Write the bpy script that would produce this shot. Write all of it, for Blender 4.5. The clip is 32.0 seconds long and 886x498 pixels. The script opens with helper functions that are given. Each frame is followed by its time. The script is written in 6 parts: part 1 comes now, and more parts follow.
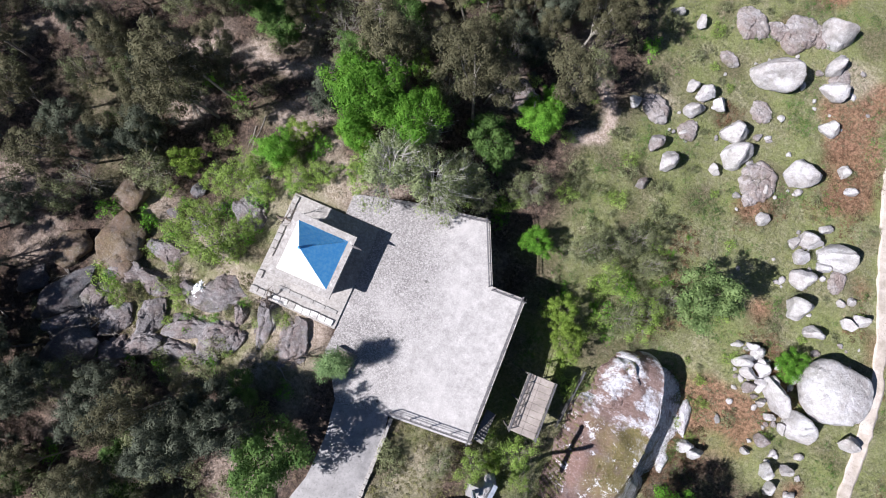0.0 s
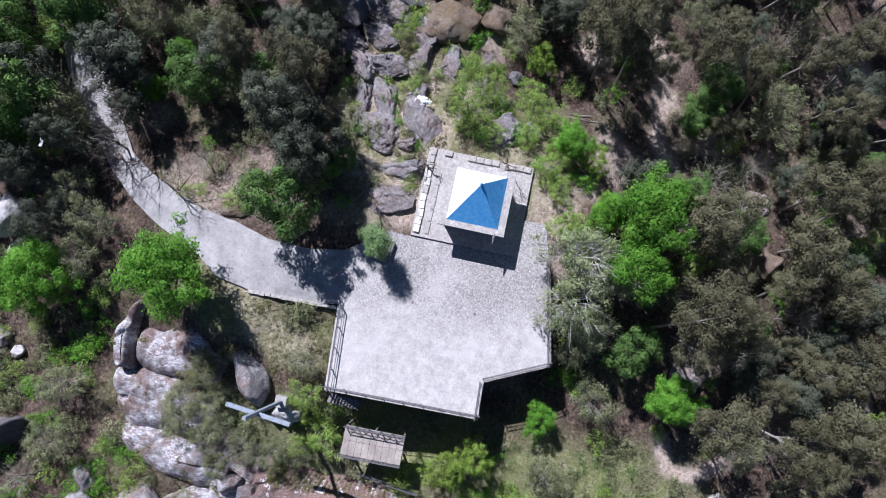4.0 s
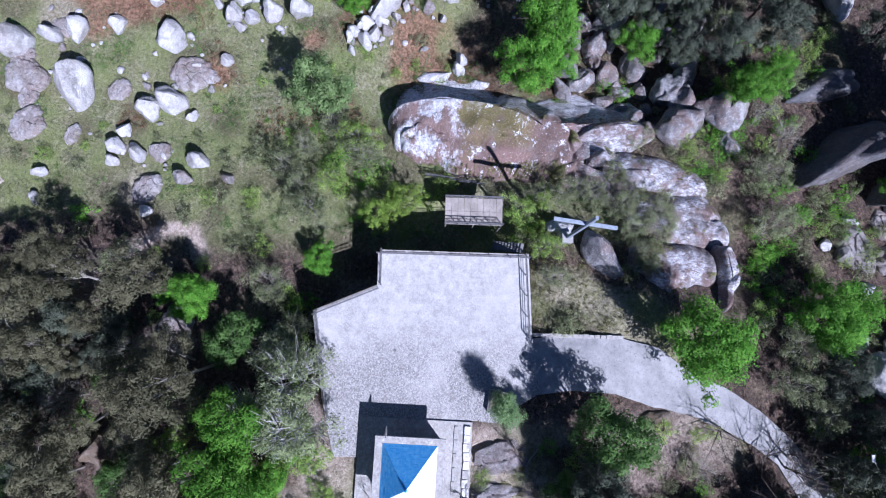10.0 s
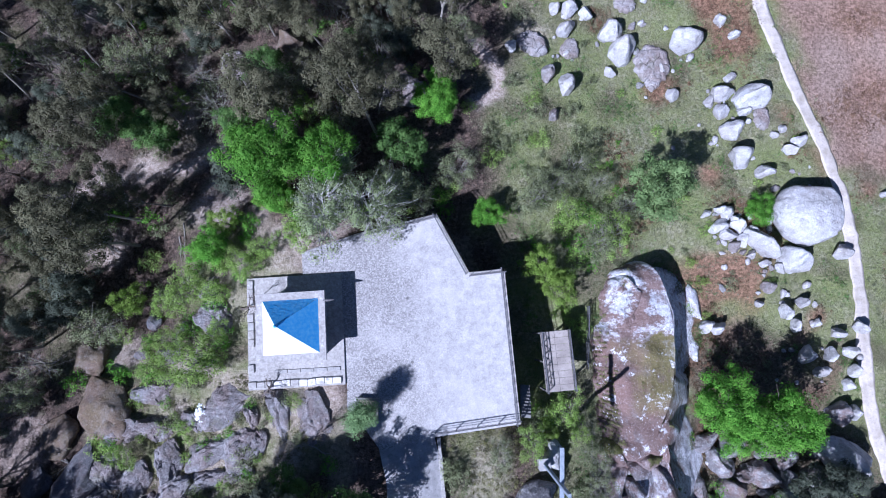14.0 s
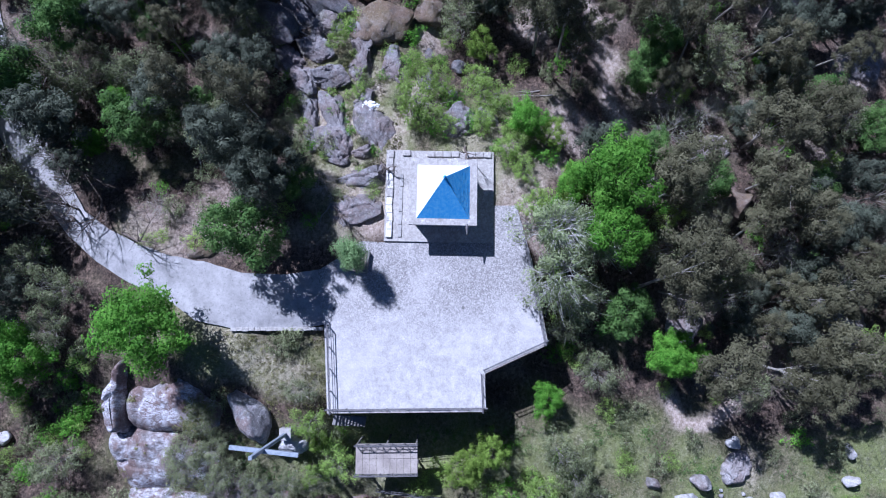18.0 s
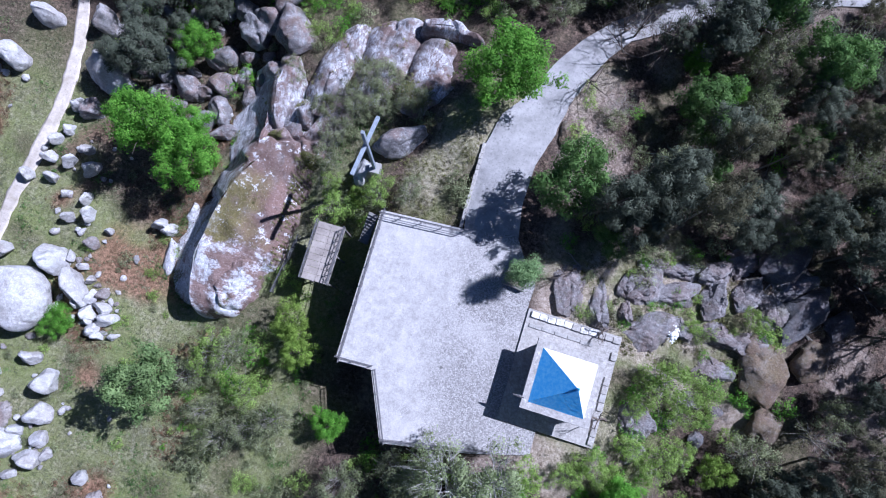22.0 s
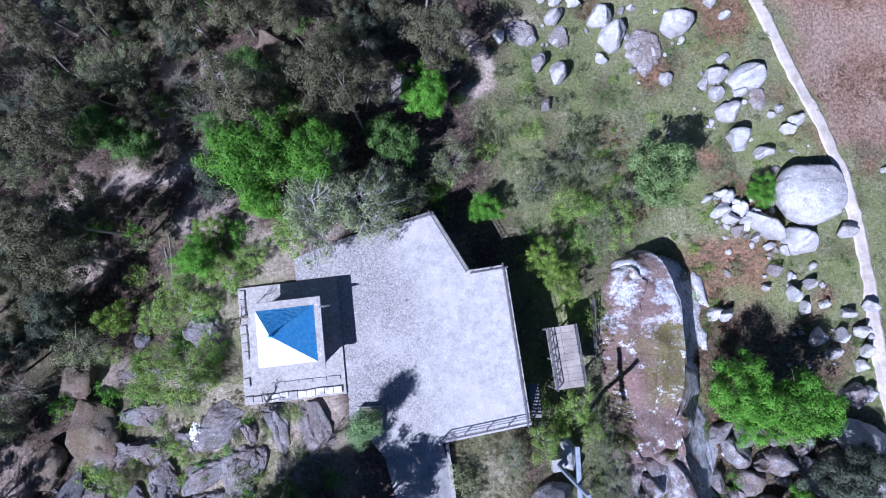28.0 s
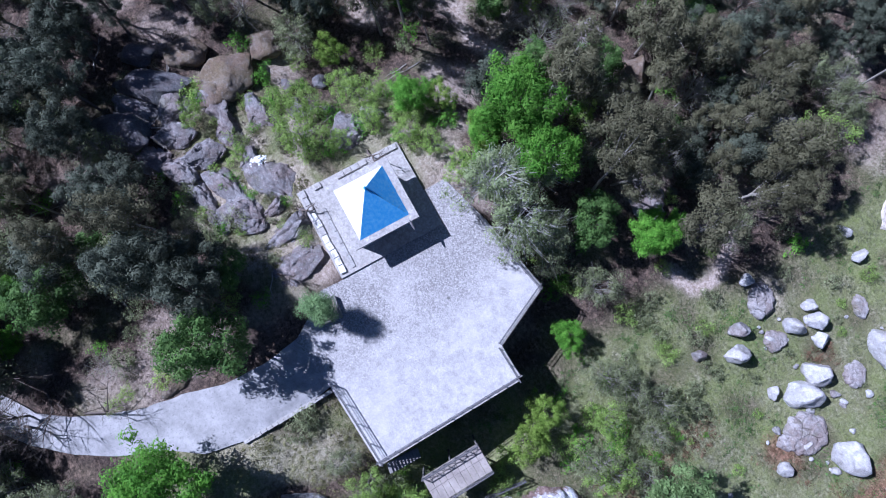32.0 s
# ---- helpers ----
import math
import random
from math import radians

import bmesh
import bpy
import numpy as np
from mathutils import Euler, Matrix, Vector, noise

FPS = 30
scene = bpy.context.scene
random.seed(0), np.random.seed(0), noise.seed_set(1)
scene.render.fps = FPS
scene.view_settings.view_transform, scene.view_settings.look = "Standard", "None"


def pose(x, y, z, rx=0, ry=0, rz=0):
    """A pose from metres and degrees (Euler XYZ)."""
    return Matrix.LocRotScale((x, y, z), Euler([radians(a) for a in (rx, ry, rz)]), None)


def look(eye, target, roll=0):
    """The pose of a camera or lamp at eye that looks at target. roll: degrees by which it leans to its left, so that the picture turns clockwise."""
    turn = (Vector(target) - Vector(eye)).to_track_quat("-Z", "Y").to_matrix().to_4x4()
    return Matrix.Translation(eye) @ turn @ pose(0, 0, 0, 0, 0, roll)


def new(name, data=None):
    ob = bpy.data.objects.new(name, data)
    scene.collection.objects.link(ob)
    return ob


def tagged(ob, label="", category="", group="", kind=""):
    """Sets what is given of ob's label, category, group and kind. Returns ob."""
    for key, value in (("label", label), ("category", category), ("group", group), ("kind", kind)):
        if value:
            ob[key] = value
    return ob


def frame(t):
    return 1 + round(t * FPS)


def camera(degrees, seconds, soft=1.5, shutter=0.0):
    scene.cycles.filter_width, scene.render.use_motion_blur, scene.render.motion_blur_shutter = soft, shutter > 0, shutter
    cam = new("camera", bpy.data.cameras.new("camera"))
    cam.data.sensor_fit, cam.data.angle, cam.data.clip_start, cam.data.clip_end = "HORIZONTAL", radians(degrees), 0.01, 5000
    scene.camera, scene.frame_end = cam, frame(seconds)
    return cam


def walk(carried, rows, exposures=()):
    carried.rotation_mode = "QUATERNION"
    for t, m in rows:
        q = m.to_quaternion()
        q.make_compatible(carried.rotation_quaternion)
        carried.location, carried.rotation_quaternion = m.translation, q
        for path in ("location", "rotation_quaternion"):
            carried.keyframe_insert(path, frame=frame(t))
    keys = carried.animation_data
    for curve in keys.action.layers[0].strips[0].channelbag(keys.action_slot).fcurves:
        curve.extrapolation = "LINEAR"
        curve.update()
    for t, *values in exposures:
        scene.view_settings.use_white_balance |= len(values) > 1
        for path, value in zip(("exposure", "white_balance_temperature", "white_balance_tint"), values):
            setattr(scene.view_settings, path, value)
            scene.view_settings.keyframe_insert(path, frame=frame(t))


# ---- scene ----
cam = camera(74.92, 32.0, soft=1.0)
# seconds, place, heading, tilt from straight down, lean
PATH = [
    (0.0, -6.280, 8.541, 49.529, 22.133, 7.011, -0.451),
    (0.5, -6.335, 8.571, 49.491, 30.043, 7.299, -0.569),
    (1.0, -6.391, 8.594, 49.454, 38.398, 7.388, -0.536),
    (1.5, -6.448, 8.611, 49.418, 47.407, 7.401, -0.394),
    (2.0, -6.507, 8.623, 49.383, 56.999, 7.437, -0.213),
    (2.5, -6.566, 8.630, 49.351, 67.025, 7.538, -0.031),
    (3.0, -6.622, 8.633, 49.322, 77.571, 7.672, 0.025),
    (3.5, -6.671, 8.633, 49.298, 88.761, 7.797, -0.038),
    (4.0, -6.713, 8.627, 49.279, 100.675, 7.907, -0.188),
    (4.5, -6.746, 8.615, 49.264, 113.278, 8.018, -0.383),
    (5.0, -6.769, 8.595, 49.253, 126.537, 8.145, -0.579),
    (5.5, -6.781, 8.566, 49.245, 140.417, 8.303, -0.712),
    (6.0, -6.779, 8.527, 49.240, 154.884, 8.506, -0.696),
    (6.5, -6.767, 8.489, 49.234, 169.716, 8.371, -0.915),
    (7.0, -6.740, 8.444, 49.232, 184.689, 8.309, -1.123),
    (7.5, -6.701, 8.395, 49.236, 199.950, 8.313, -1.256),
    (8.0, -6.652, 8.344, 49.246, 215.551, 8.232, -1.341),
    (8.5, -6.596, 8.297, 49.254, 231.321, 8.022, -1.425),
    (9.0, -6.532, 8.252, 49.267, 246.338, 7.863, -1.352),
    (9.5, -6.465, 8.209, 49.285, 260.115, 7.648, -1.249),
    (10.0, -6.396, 8.168, 49.308, 271.901, 7.610, -1.125),
    (10.5, -6.330, 8.131, 49.331, 282.133, 7.604, -1.020),
    (11.0, -6.272, 8.103, 49.349, 291.898, 7.556, -0.855),
    (11.5, -6.217, 8.083, 49.355, 301.939, 7.638, -0.812),
    (12.0, -6.171, 8.078, 49.349, 311.985, 7.704, -0.738),
    (12.5, -6.136, 8.091, 49.333, 322.112, 7.811, -0.633),
    (13.0, -6.114, 8.123, 49.309, 332.751, 7.937, -0.423),
    (13.5, -6.103, 8.167, 49.287, 343.575, 7.979, -0.444),
    (14.0, -6.105, 8.229, 49.255, 354.927, 8.050, -0.462),
    (14.5, -6.118, 8.306, 49.206, 366.882, 8.175, -0.485),
    (15.0, -6.139, 8.393, 49.140, 379.405, 8.187, -0.526),
    (15.5, -6.168, 8.483, 49.061, 392.193, 8.146, -0.594),
    (16.0, -6.206, 8.571, 48.973, 404.938, 8.107, -0.672),
    (16.5, -6.253, 8.651, 48.880, 417.337, 8.128, -0.723),
    (17.0, -6.310, 8.717, 48.786, 429.082, 8.265, -0.681),
    (17.5, -6.367, 8.766, 48.697, 439.547, 8.195, -0.791),
    (18.0, -6.430, 8.794, 48.610, 449.635, 8.239, -0.833),
    (18.5, -6.496, 8.804, 48.524, 460.331, 8.294, -0.875),
    (19.0, -6.561, 8.796, 48.441, 472.106, 8.382, -0.923),
    (19.5, -6.622, 8.774, 48.366, 484.806, 8.346, -1.061),
    (20.0, -6.676, 8.737, 48.299, 499.084, 8.263, -1.128),
    (20.5, -6.723, 8.686, 48.239, 513.795, 8.180, -1.241),
    (21.0, -6.761, 8.621, 48.184, 528.027, 8.133, -1.332),
    (21.5, -6.785, 8.545, 48.126, 542.027, 8.017, -1.285),
    (22.0, -6.798, 8.460, 48.061, 556.179, 7.901, -1.226),
    (22.5, -6.799, 8.374, 47.989, 570.179, 7.738, -1.123),
    (23.0, -6.791, 8.289, 47.902, 583.929, 7.661, -0.999),
    (23.5, -6.779, 8.213, 47.802, 596.661, 7.538, -0.759),
    (24.0, -6.763, 8.144, 47.697, 608.528, 7.538, -0.586),
    (24.5, -6.749, 8.083, 47.595, 619.851, 7.624, -0.478),
    (25.0, -6.738, 8.033, 47.507, 631.256, 7.800, -0.446),
    (25.5, -6.737, 7.998, 47.441, 643.295, 7.931, -0.383),
    (26.0, -6.740, 7.974, 47.399, 656.272, 8.149, -0.435),
    (26.5, -6.747, 7.961, 47.373, 669.906, 8.389, -0.580),
    (27.0, -6.758, 7.961, 47.355, 683.917, 8.587, -0.774),
    (27.5, -6.771, 7.971, 47.338, 698.025, 8.677, -0.952),
    (28.0, -6.786, 7.994, 47.315, 711.948, 8.593, -1.017),
    (28.5, -6.796, 8.031, 47.281, 724.461, 8.574, -1.198),
    (29.0, -6.801, 8.077, 47.232, 735.476, 8.498, -1.269),
    (29.5, -6.794, 8.130, 47.167, 745.498, 8.417, -1.278),
    (30.0, -6.778, 8.189, 47.089, 754.647, 8.381, -1.225),
    (30.5, -6.755, 8.252, 47.001, 762.718, 8.378, -1.153),
    (31.0, -6.728, 8.317, 46.903, 769.520, 8.384, -1.088),
    (31.5, -6.699, 8.384, 46.797, 775.102, 8.397, -1.043),
    (32.0, -6.668, 8.456, 46.689, 779.739, 8.449, -1.214),
]
walk(cam, [(t, pose(x, y, z, 0, 0, a) @ pose(0, 0, 0, b) @ pose(0, 0, 0, 0, c)) for t, x, y, z, a, b, c in PATH],
     [(t, e, k, n) for t, e, k, n in ((0, 0.79, 5700, 17), (1, 0.77, 5600, 18), (3, 0.74, 5400, 19), (8, 0.72, 5080, 24), (13, 0.69, 4730, 23), (19, 0.69, 4720, 23), (23, 0.7, 4860, 22), (25, 0.69, 4830, 23), (32, 0.7, 4700, 24))])

# ---- sky, sun, exposure ----
SUN_EL = radians(47)
world = bpy.data.worlds.new("sky")
scene.world = world
world.use_nodes = True
_n = world.node_tree.nodes
_sky = _n.new("ShaderNodeTexSky")
_sky.sky_type = "NISHITA"
_sky.sun_disc = False
_sky.sun_elevation = SUN_EL
_sky.sun_rotation = radians(232)
_sky.ozone_density = 4.0
_sky.dust_density = 0.5
_bg = _n["Background"]
_bg.inputs["Strength"].default_value = 0.028
world.node_tree.links.new(_sky.outputs[0], _bg.inputs["Color"])
sun_data = bpy.data.lights.new("sun", "SUN")
sun_data.energy = 5.0
sun_data.angle = radians(0.5)
sun_data.color = (1.0, 0.92, 0.80)
sun = new("sun", sun_data)
sun.matrix_world = look((-0.788 * 30, -0.616 * 30, 30 * math.tan(SUN_EL)), (0, 0, 0))


# ---- materials ----
class Mat:
    """A node material with a few short ways to wire it."""

    def __init__(self, name, rough=0.85, metal=0.0, spec=0.3):
        self.m = bpy.data.materials.new(name)
        self.m.use_nodes = True
        self.t = self.m.node_tree
        self.b = self.t.nodes["Principled BSDF"]
        self.b.inputs["Roughness"].default_value = rough
        self.b.inputs["Metallic"].default_value = metal
        self.b.inputs["Specular IOR Level"].default_value = spec
        self.co = self.t.nodes.new("ShaderNodeTexCoord").outputs["Object"]

    def node(self, kind, **values):
        n = self.t.nodes.new(kind)
        for k, v in values.items():
            n.inputs[k.replace("_", " ")].default_value = v
        return n

    def link(self, a, b):
        self.t.links.new(a, b)

    def world_co(self):
        self.co = self.t.nodes.new("ShaderNodeNewGeometry").outputs["Position"]
        return self

    def noise(self, scale, detail=4.0, rough=0.55, lo=0.35, hi=0.65, stretch=None, distort=0.0):
        n = self.node("ShaderNodeTexNoise", Scale=scale, Detail=detail, Roughness=rough, Distortion=distort)
        src = self.co
        if stretch:
            mp = self.t.nodes.new("ShaderNodeMapping")
            mp.inputs["Scale"].default_value = stretch
            self.link(src, mp.inputs[0])
            src = mp.outputs[0]
        self.link(src, n.inputs["Vector"])
        return self.ramp(n.outputs["Fac"], lo, hi)

    def cells(self, scale, lo=0.0, hi=0.2):
        n = self.node("ShaderNodeTexVoronoi", Scale=scale)
        n.feature = "DISTANCE_TO_EDGE"
        self.link(self.co, n.inputs["Vector"])
        return self.ramp(n.outputs[0], lo, hi)

    def ramp(self, fac, lo, hi):
        r = self.node("ShaderNodeMapRange", From_Min=lo, From_Max=hi)
        self.link(fac, r.inputs["Value"])
        return r.outputs[0]

    def mix(self, fac, a, b):
        m = self.t.nodes.new("ShaderNodeMix")
        m.data_type = "RGBA"
        for sock, v in ((m.inputs[0], fac), (m.inputs[6], a), (m.inputs[7], b)):
            if isinstance(v, (int, float)):
                sock.default_value = v
            elif isinstance(v, tuple):
                sock.default_value = (*v, 1)
            else:
                self.link(v, sock)
        return m.outputs[2]

    def times(self, a, b):
        m = self.t.nodes.new("ShaderNodeMath")
        m.operation = "MULTIPLY"
        for sock, v in zip(m.inputs, (a, b)):
            if isinstance(v, (int, float)):
                sock.default_value = v
            else:
                self.link(v, sock)
        return m.outputs[0]

    def object_random(self):
        return self.t.nodes.new("ShaderNodeObjectInfo").outputs["Random"]

    def island_random(self):
        return self.t.nodes.new("ShaderNodeNewGeometry").outputs["Random Per Island"]

    def cover(self, name):
        a = self.t.nodes.new("ShaderNodeAttribute")
        a.attribute_name = name
        s = self.t.nodes.new("ShaderNodeSeparateColor")
        self.link(a.outputs["Color"], s.inputs[0])
        return s.outputs

    def done(self, colour, height=None, strength=0.4, distance=0.05):
        if isinstance(colour, tuple):
            self.b.inputs["Base Color"].default_value = (*colour, 1)
        else:
            self.link(colour, self.b.inputs["Base Color"])
        if height is not None:
            bump = self.node("ShaderNodeBump", Strength=strength, Distance=distance)
            self.link(height, bump.inputs["Height"])
            self.link(bump.outputs[0], self.b.inputs["Normal"])
        return self.m


def make_plaza_material():
    m = Mat("pebbled_concrete", 0.9).world_co()
    pebble = m.node("ShaderNodeTexVoronoi", Scale=11.0)
    m.link(m.co, pebble.inputs["Vector"])
    shade = m.t.nodes.new("ShaderNodeSeparateColor")
    m.link(pebble.outputs["Color"], shade.inputs[0])
    joint = m.cells(11.0, 0.0, 0.14)
    c = m.mix(m.ramp(shade.outputs[0], 0.1, 0.9), (0.19, 0.182, 0.182), (0.42, 0.405, 0.40))
    c = m.mix(m.times(m.ramp(shade.outputs[1], 0.88, 0.98), 0.6), c, (0.62, 0.60, 0.595))
    c = m.mix(m.times(m.ramp(joint, 1.0, 0.0), 0.5), c, (0.22, 0.205, 0.19))
    # smoother screed towards the open side, broken up by wear
    sep = m.t.nodes.new("ShaderNodeSeparateXYZ")
    m.link(m.co, sep.inputs[0])
    wander = m.node("ShaderNodeTexNoise", Scale=0.35, Detail=6.0, Roughness=0.65)
    m.link(m.co, wander.inputs["Vector"])
    add = m.t.nodes.new("ShaderNodeMath")
    add.operation = "MULTIPLY_ADD"
    add.inputs[1].default_value = 13.0
    m.link(wander.outputs["Fac"], add.inputs[0])
    m.link(sep.outputs["X"], add.inputs[2])
    screed = m.mix(m.noise(1.1, 9, 0.78, 0.36, 0.62), (0.33, 0.318, 0.312), (0.60, 0.585, 0.575))
    screed = m.mix(m.times(m.ramp(shade.outputs[2], 0.3, 1.0), 0.35), screed, (0.30, 0.285, 0.275))
    screed = m.mix(m.times(m.noise(14.0, 6, 0.8, 0.5, 0.68), 0.4), screed, (0.72, 0.70, 0.69))
    c = m.mix(m.times(m.ramp(add.outputs[0], -3.6, 0.2), 0.62), c, screed)
    c = m.mix(m.times(m.ramp(add.outputs[0], 0.5, 6.0), 0.5), c, screed)
    c = m.mix(m.times(m.noise(0.6, 8, 0.75, 0.55, 0.7), 0.45), c, (0.25, 0.235, 0.22))
    c = m.mix(m.times(m.noise(0.22, 4, 0.6, 0.52, 0.66), 0.4), c, (0.55, 0.53, 0.52))
    return m.done(c, joint, 0.45, 0.02)


def make_concrete(name, base, dark, rough=0.85):
    m = Mat(name, rough).world_co()
    c = m.mix(m.noise(0.9, 6, 0.65, 0.35, 0.65), base, dark)
    c = m.mix(m.noise(5.0, 5, 0.7, 0.55, 0.75), c, tuple(v * 0.6 for v in dark))
    c = m.mix(m.times(m.noise(9.0, 6, 0.8, 0.5, 0.66), 0.35), c, tuple(v * 0.7 for v in dark))
    return m.done(c, m.noise(14, 4), 0.3, 0.01)


def make_flaking(name, white):
    """Old whitewash in patches over grey, lichened concrete."""
    m = Mat(name, 0.85).world_co()
    under = m.mix(m.noise(4.0, 7, 0.75, 0.35, 0.65), (0.25, 0.235, 0.22), (0.45, 0.43, 0.41))
    paint = m.mix(m.noise(7.0, 5, 0.7, 0.4, 0.7), (0.74, 0.73, 0.72), (0.56, 0.55, 0.54))
    c = m.mix(m.noise(1.5, 9, 0.78, 1 - white - 0.08, 1 - white + 0.05), under, paint)
    c = m.mix(m.times(m.noise(0.8, 8, 0.8, 0.56, 0.66), 0.6), c, (0.22, 0.205, 0.185))
    return m.done(c, m.noise(9, 6), 0.45, 0.015)


def make_ground():
    m = Mat("hill_ground", 0.95, spec=0.15).world_co()
    grass, bracken, soil = m.cover("cover")[:3]
    fine, mid, big = m.noise(7, 6, 0.75, 0.3, 0.7), m.noise(1.3, 8, 0.75, 0.38, 0.62), m.noise(0.25, 6, 0.65, 0.38, 0.62)
    speck = m.noise(3.2, 8, 0.8, 0.42, 0.6)
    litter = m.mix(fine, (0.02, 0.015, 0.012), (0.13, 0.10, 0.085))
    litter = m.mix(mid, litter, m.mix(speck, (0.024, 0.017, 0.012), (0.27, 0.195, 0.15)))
    sward = m.mix(fine, (0.085, 0.095, 0.042), (0.35, 0.345, 0.165))
    sward = m.mix(mid, sward, m.mix(speck, (0.125, 0.125, 0.07), (0.45, 0.42, 0.29)))
    sward = m.mix(m.times(big, 0.65), sward, m.mix(fine, (0.11, 0.15, 0.038), (0.28, 0.33, 0.105)))
    c = m.mix(grass, litter, sward)
    fern = m.mix(speck, (0.14, 0.077, 0.05), (0.42, 0.24, 0.16))
    c = m.mix(m.times(bracken, 0.95), c, fern)
    sand = m.mix(speck, (0.34, 0.265, 0.21), (0.66, 0.56, 0.49))
    c = m.mix(soil, c, sand)
    return m.done(c, m.noise(3.0, 9, 0.8, 0.2, 0.8), 1.0, 0.16)


def make_granite(name, moss=0.5, pale=0.5, base=(0.20, 0.19, 0.19), light=(0.40, 0.385, 0.38), streak=None, lich=0.46, brown=0.46):
    m = Mat(name, 0.65, spec=0.45).world_co()
    grain = m.noise(6, 8, 0.75, 0.3, 0.7)
    c = m.mix(grain, base, light)
    c = m.mix(m.times(m.noise(0.55, 8, 0.75, lich, lich + 0.14, streak), pale), c, m.mix(grain, (0.42, 0.42, 0.44), (0.76, 0.76, 0.79)))
    c = m.mix(m.times(m.noise(0.28, 8, 0.75, brown, brown + 0.1), moss), c, m.mix(grain, (0.085, 0.05, 0.04), (0.24, 0.155, 0.125)))
    c = m.mix(m.times(m.noise(0.5, 7, 0.75, 0.56, 0.64), moss * 0.9), c, m.mix(grain, (0.05, 0.05, 0.02), (0.17, 0.155, 0.075)))
    c = m.mix(m.times(m.noise(1.5, 8, 0.8, 0.55, 0.68, streak), 0.75), c, (0.075, 0.07, 0.068))
    c = m.mix(m.times(m.noise(3.4, 8, 0.8, 0.54, 0.64), 0.7 * pale + 0.1), c, (0.66, 0.655, 0.66))
    c = m.mix(m.times(m.noise(5.5, 6, 0.8, 0.58, 0.66), 0.4), c, tuple(0.5 * q for q in base))
    return m.done(c, m.noise(1.8, 10, 0.75, 0.2, 0.8), 0.85, 0.16)


def make_outcrop():
    """Whaleback granite: a lichen-white and rust-streaked nose to the north, moss and red-brown skin in the middle, pink-grey with white flecks to the south."""
    m = Mat("mossy_granite", 0.6, spec=0.4).world_co()
    sep = m.t.nodes.new("ShaderNodeSeparateXYZ")
    m.link(m.co, sep.inputs[0])

    def wander(axis, scale, amount):
        n = m.node("ShaderNodeTexNoise", Scale=scale, Detail=7.0, Roughness=0.68)
        m.link(m.co, n.inputs["Vector"])
        a = m.t.nodes.new("ShaderNodeMath")
        a.operation = "MULTIPLY_ADD"
        a.inputs[1].default_value = amount
        m.link(n.outputs["Fac"], a.inputs[0])
        m.link(sep.outputs[axis], a.inputs[2])
        b = m.t.nodes.new("ShaderNodeMath")
        b.operation = "SUBTRACT"
        b.inputs[1].default_value = amount / 2
        m.link(a.outputs[0], b.inputs[0])
        return b.outputs[0]
    along_y, across_x = wander("Y", 0.4, 9.0), wander("X", 0.45, 7.0)
    grain = m.noise(6, 8, 0.75, 0.3, 0.7)
    streak = m.noise(1.1, 9, 0.8, 0.44, 0.58, (0.5, 1.9, 0.5))
    grey = m.mix(grain, (0.13, 0.115, 0.115), (0.34, 0.31, 0.31))
    brown = m.mix(grain, (0.095, 0.058, 0.048), (0.25, 0.165, 0.14))
    white = m.mix(m.noise(3.2, 8, 0.8, 0.36, 0.6), (0.30, 0.30, 0.33), (0.80, 0.81, 0.87))
    moss = m.mix(grain, (0.085, 0.074, 0.018), (0.25, 0.215, 0.075))
    c = m.mix(m.times(m.noise(0.5, 8, 0.75, 0.42, 0.54), 0.85), grey, brown)
    # south: white flecks in broad drifts
    south = m.ramp(along_y, -4.0, -7.0)
    flecks = m.times(m.noise(0.35, 4, 0.6, 0.45, 0.55), m.noise(2.0, 10, 0.86, 0.46, 0.54, (1.5, 0.7, 0.6)))
    c = m.mix(m.times(m.times(south, flecks), 0.9), c, white)
    # the middle: red-brown skin, moss along the crest
    middle = m.times(m.ramp(along_y, -6.0, -4.0), m.ramp(along_y, 7.5, 6.0))
    c = m.mix(m.times(m.times(middle, m.noise(0.9, 8, 0.8, 0.36, 0.5)), 0.85), c, brown)
    c = m.mix(m.times(m.times(middle, m.noise(0.33, 6, 0.7, 0.5, 0.6)), 0.6), c, m.mix(grain, (0.15, 0.085, 0.07), (0.30, 0.19, 0.16)))
    c = m.mix(m.times(m.times(m.times(middle, m.ramp(along_y, -1.5, 1.0)), m.times(m.ramp(across_x, 10.2, 12.4), m.noise(0.7, 8, 0.78, 0.33, 0.47))), 0.9), c, moss)
    c = m.mix(m.times(m.times(middle, m.noise(0.8, 8, 0.8, 0.57, 0.61)), 0.95), c, white)
    # the nose: white lichen over rust-brown streaks
    nose = m.ramp(along_y, 6.0, 7.2)
    c = m.mix(m.times(nose, 0.9), c, m.mix(streak, brown, m.mix(grain, (0.16, 0.10, 0.085), (0.33, 0.24, 0.22))))
    c = m.mix(m.times(m.times(nose, m.noise(0.42, 9, 0.78, 0.48, 0.54, (0.7, 1.0, 0.6))), 0.95), c, white)
    # the lee side: pale grey lichen
    lee = m.ramp(across_x, 14.4, 15.6)
    c = m.mix(m.times(m.times(lee, m.noise(0.8, 9, 0.8, 0.38, 0.52, (1.6, 0.6, 0.5))), 0.9), c, white)
    c = m.mix(m.times(m.noise(1.5, 8, 0.8, 0.58, 0.66, (1.5, 0.45, 0.6)), 0.6), c, (0.06, 0.055, 0.052))
    c = m.mix(m.times(m.noise(6.0, 8, 0.85, 0.58, 0.64), 0.6), c, (0.68, 0.67, 0.70))
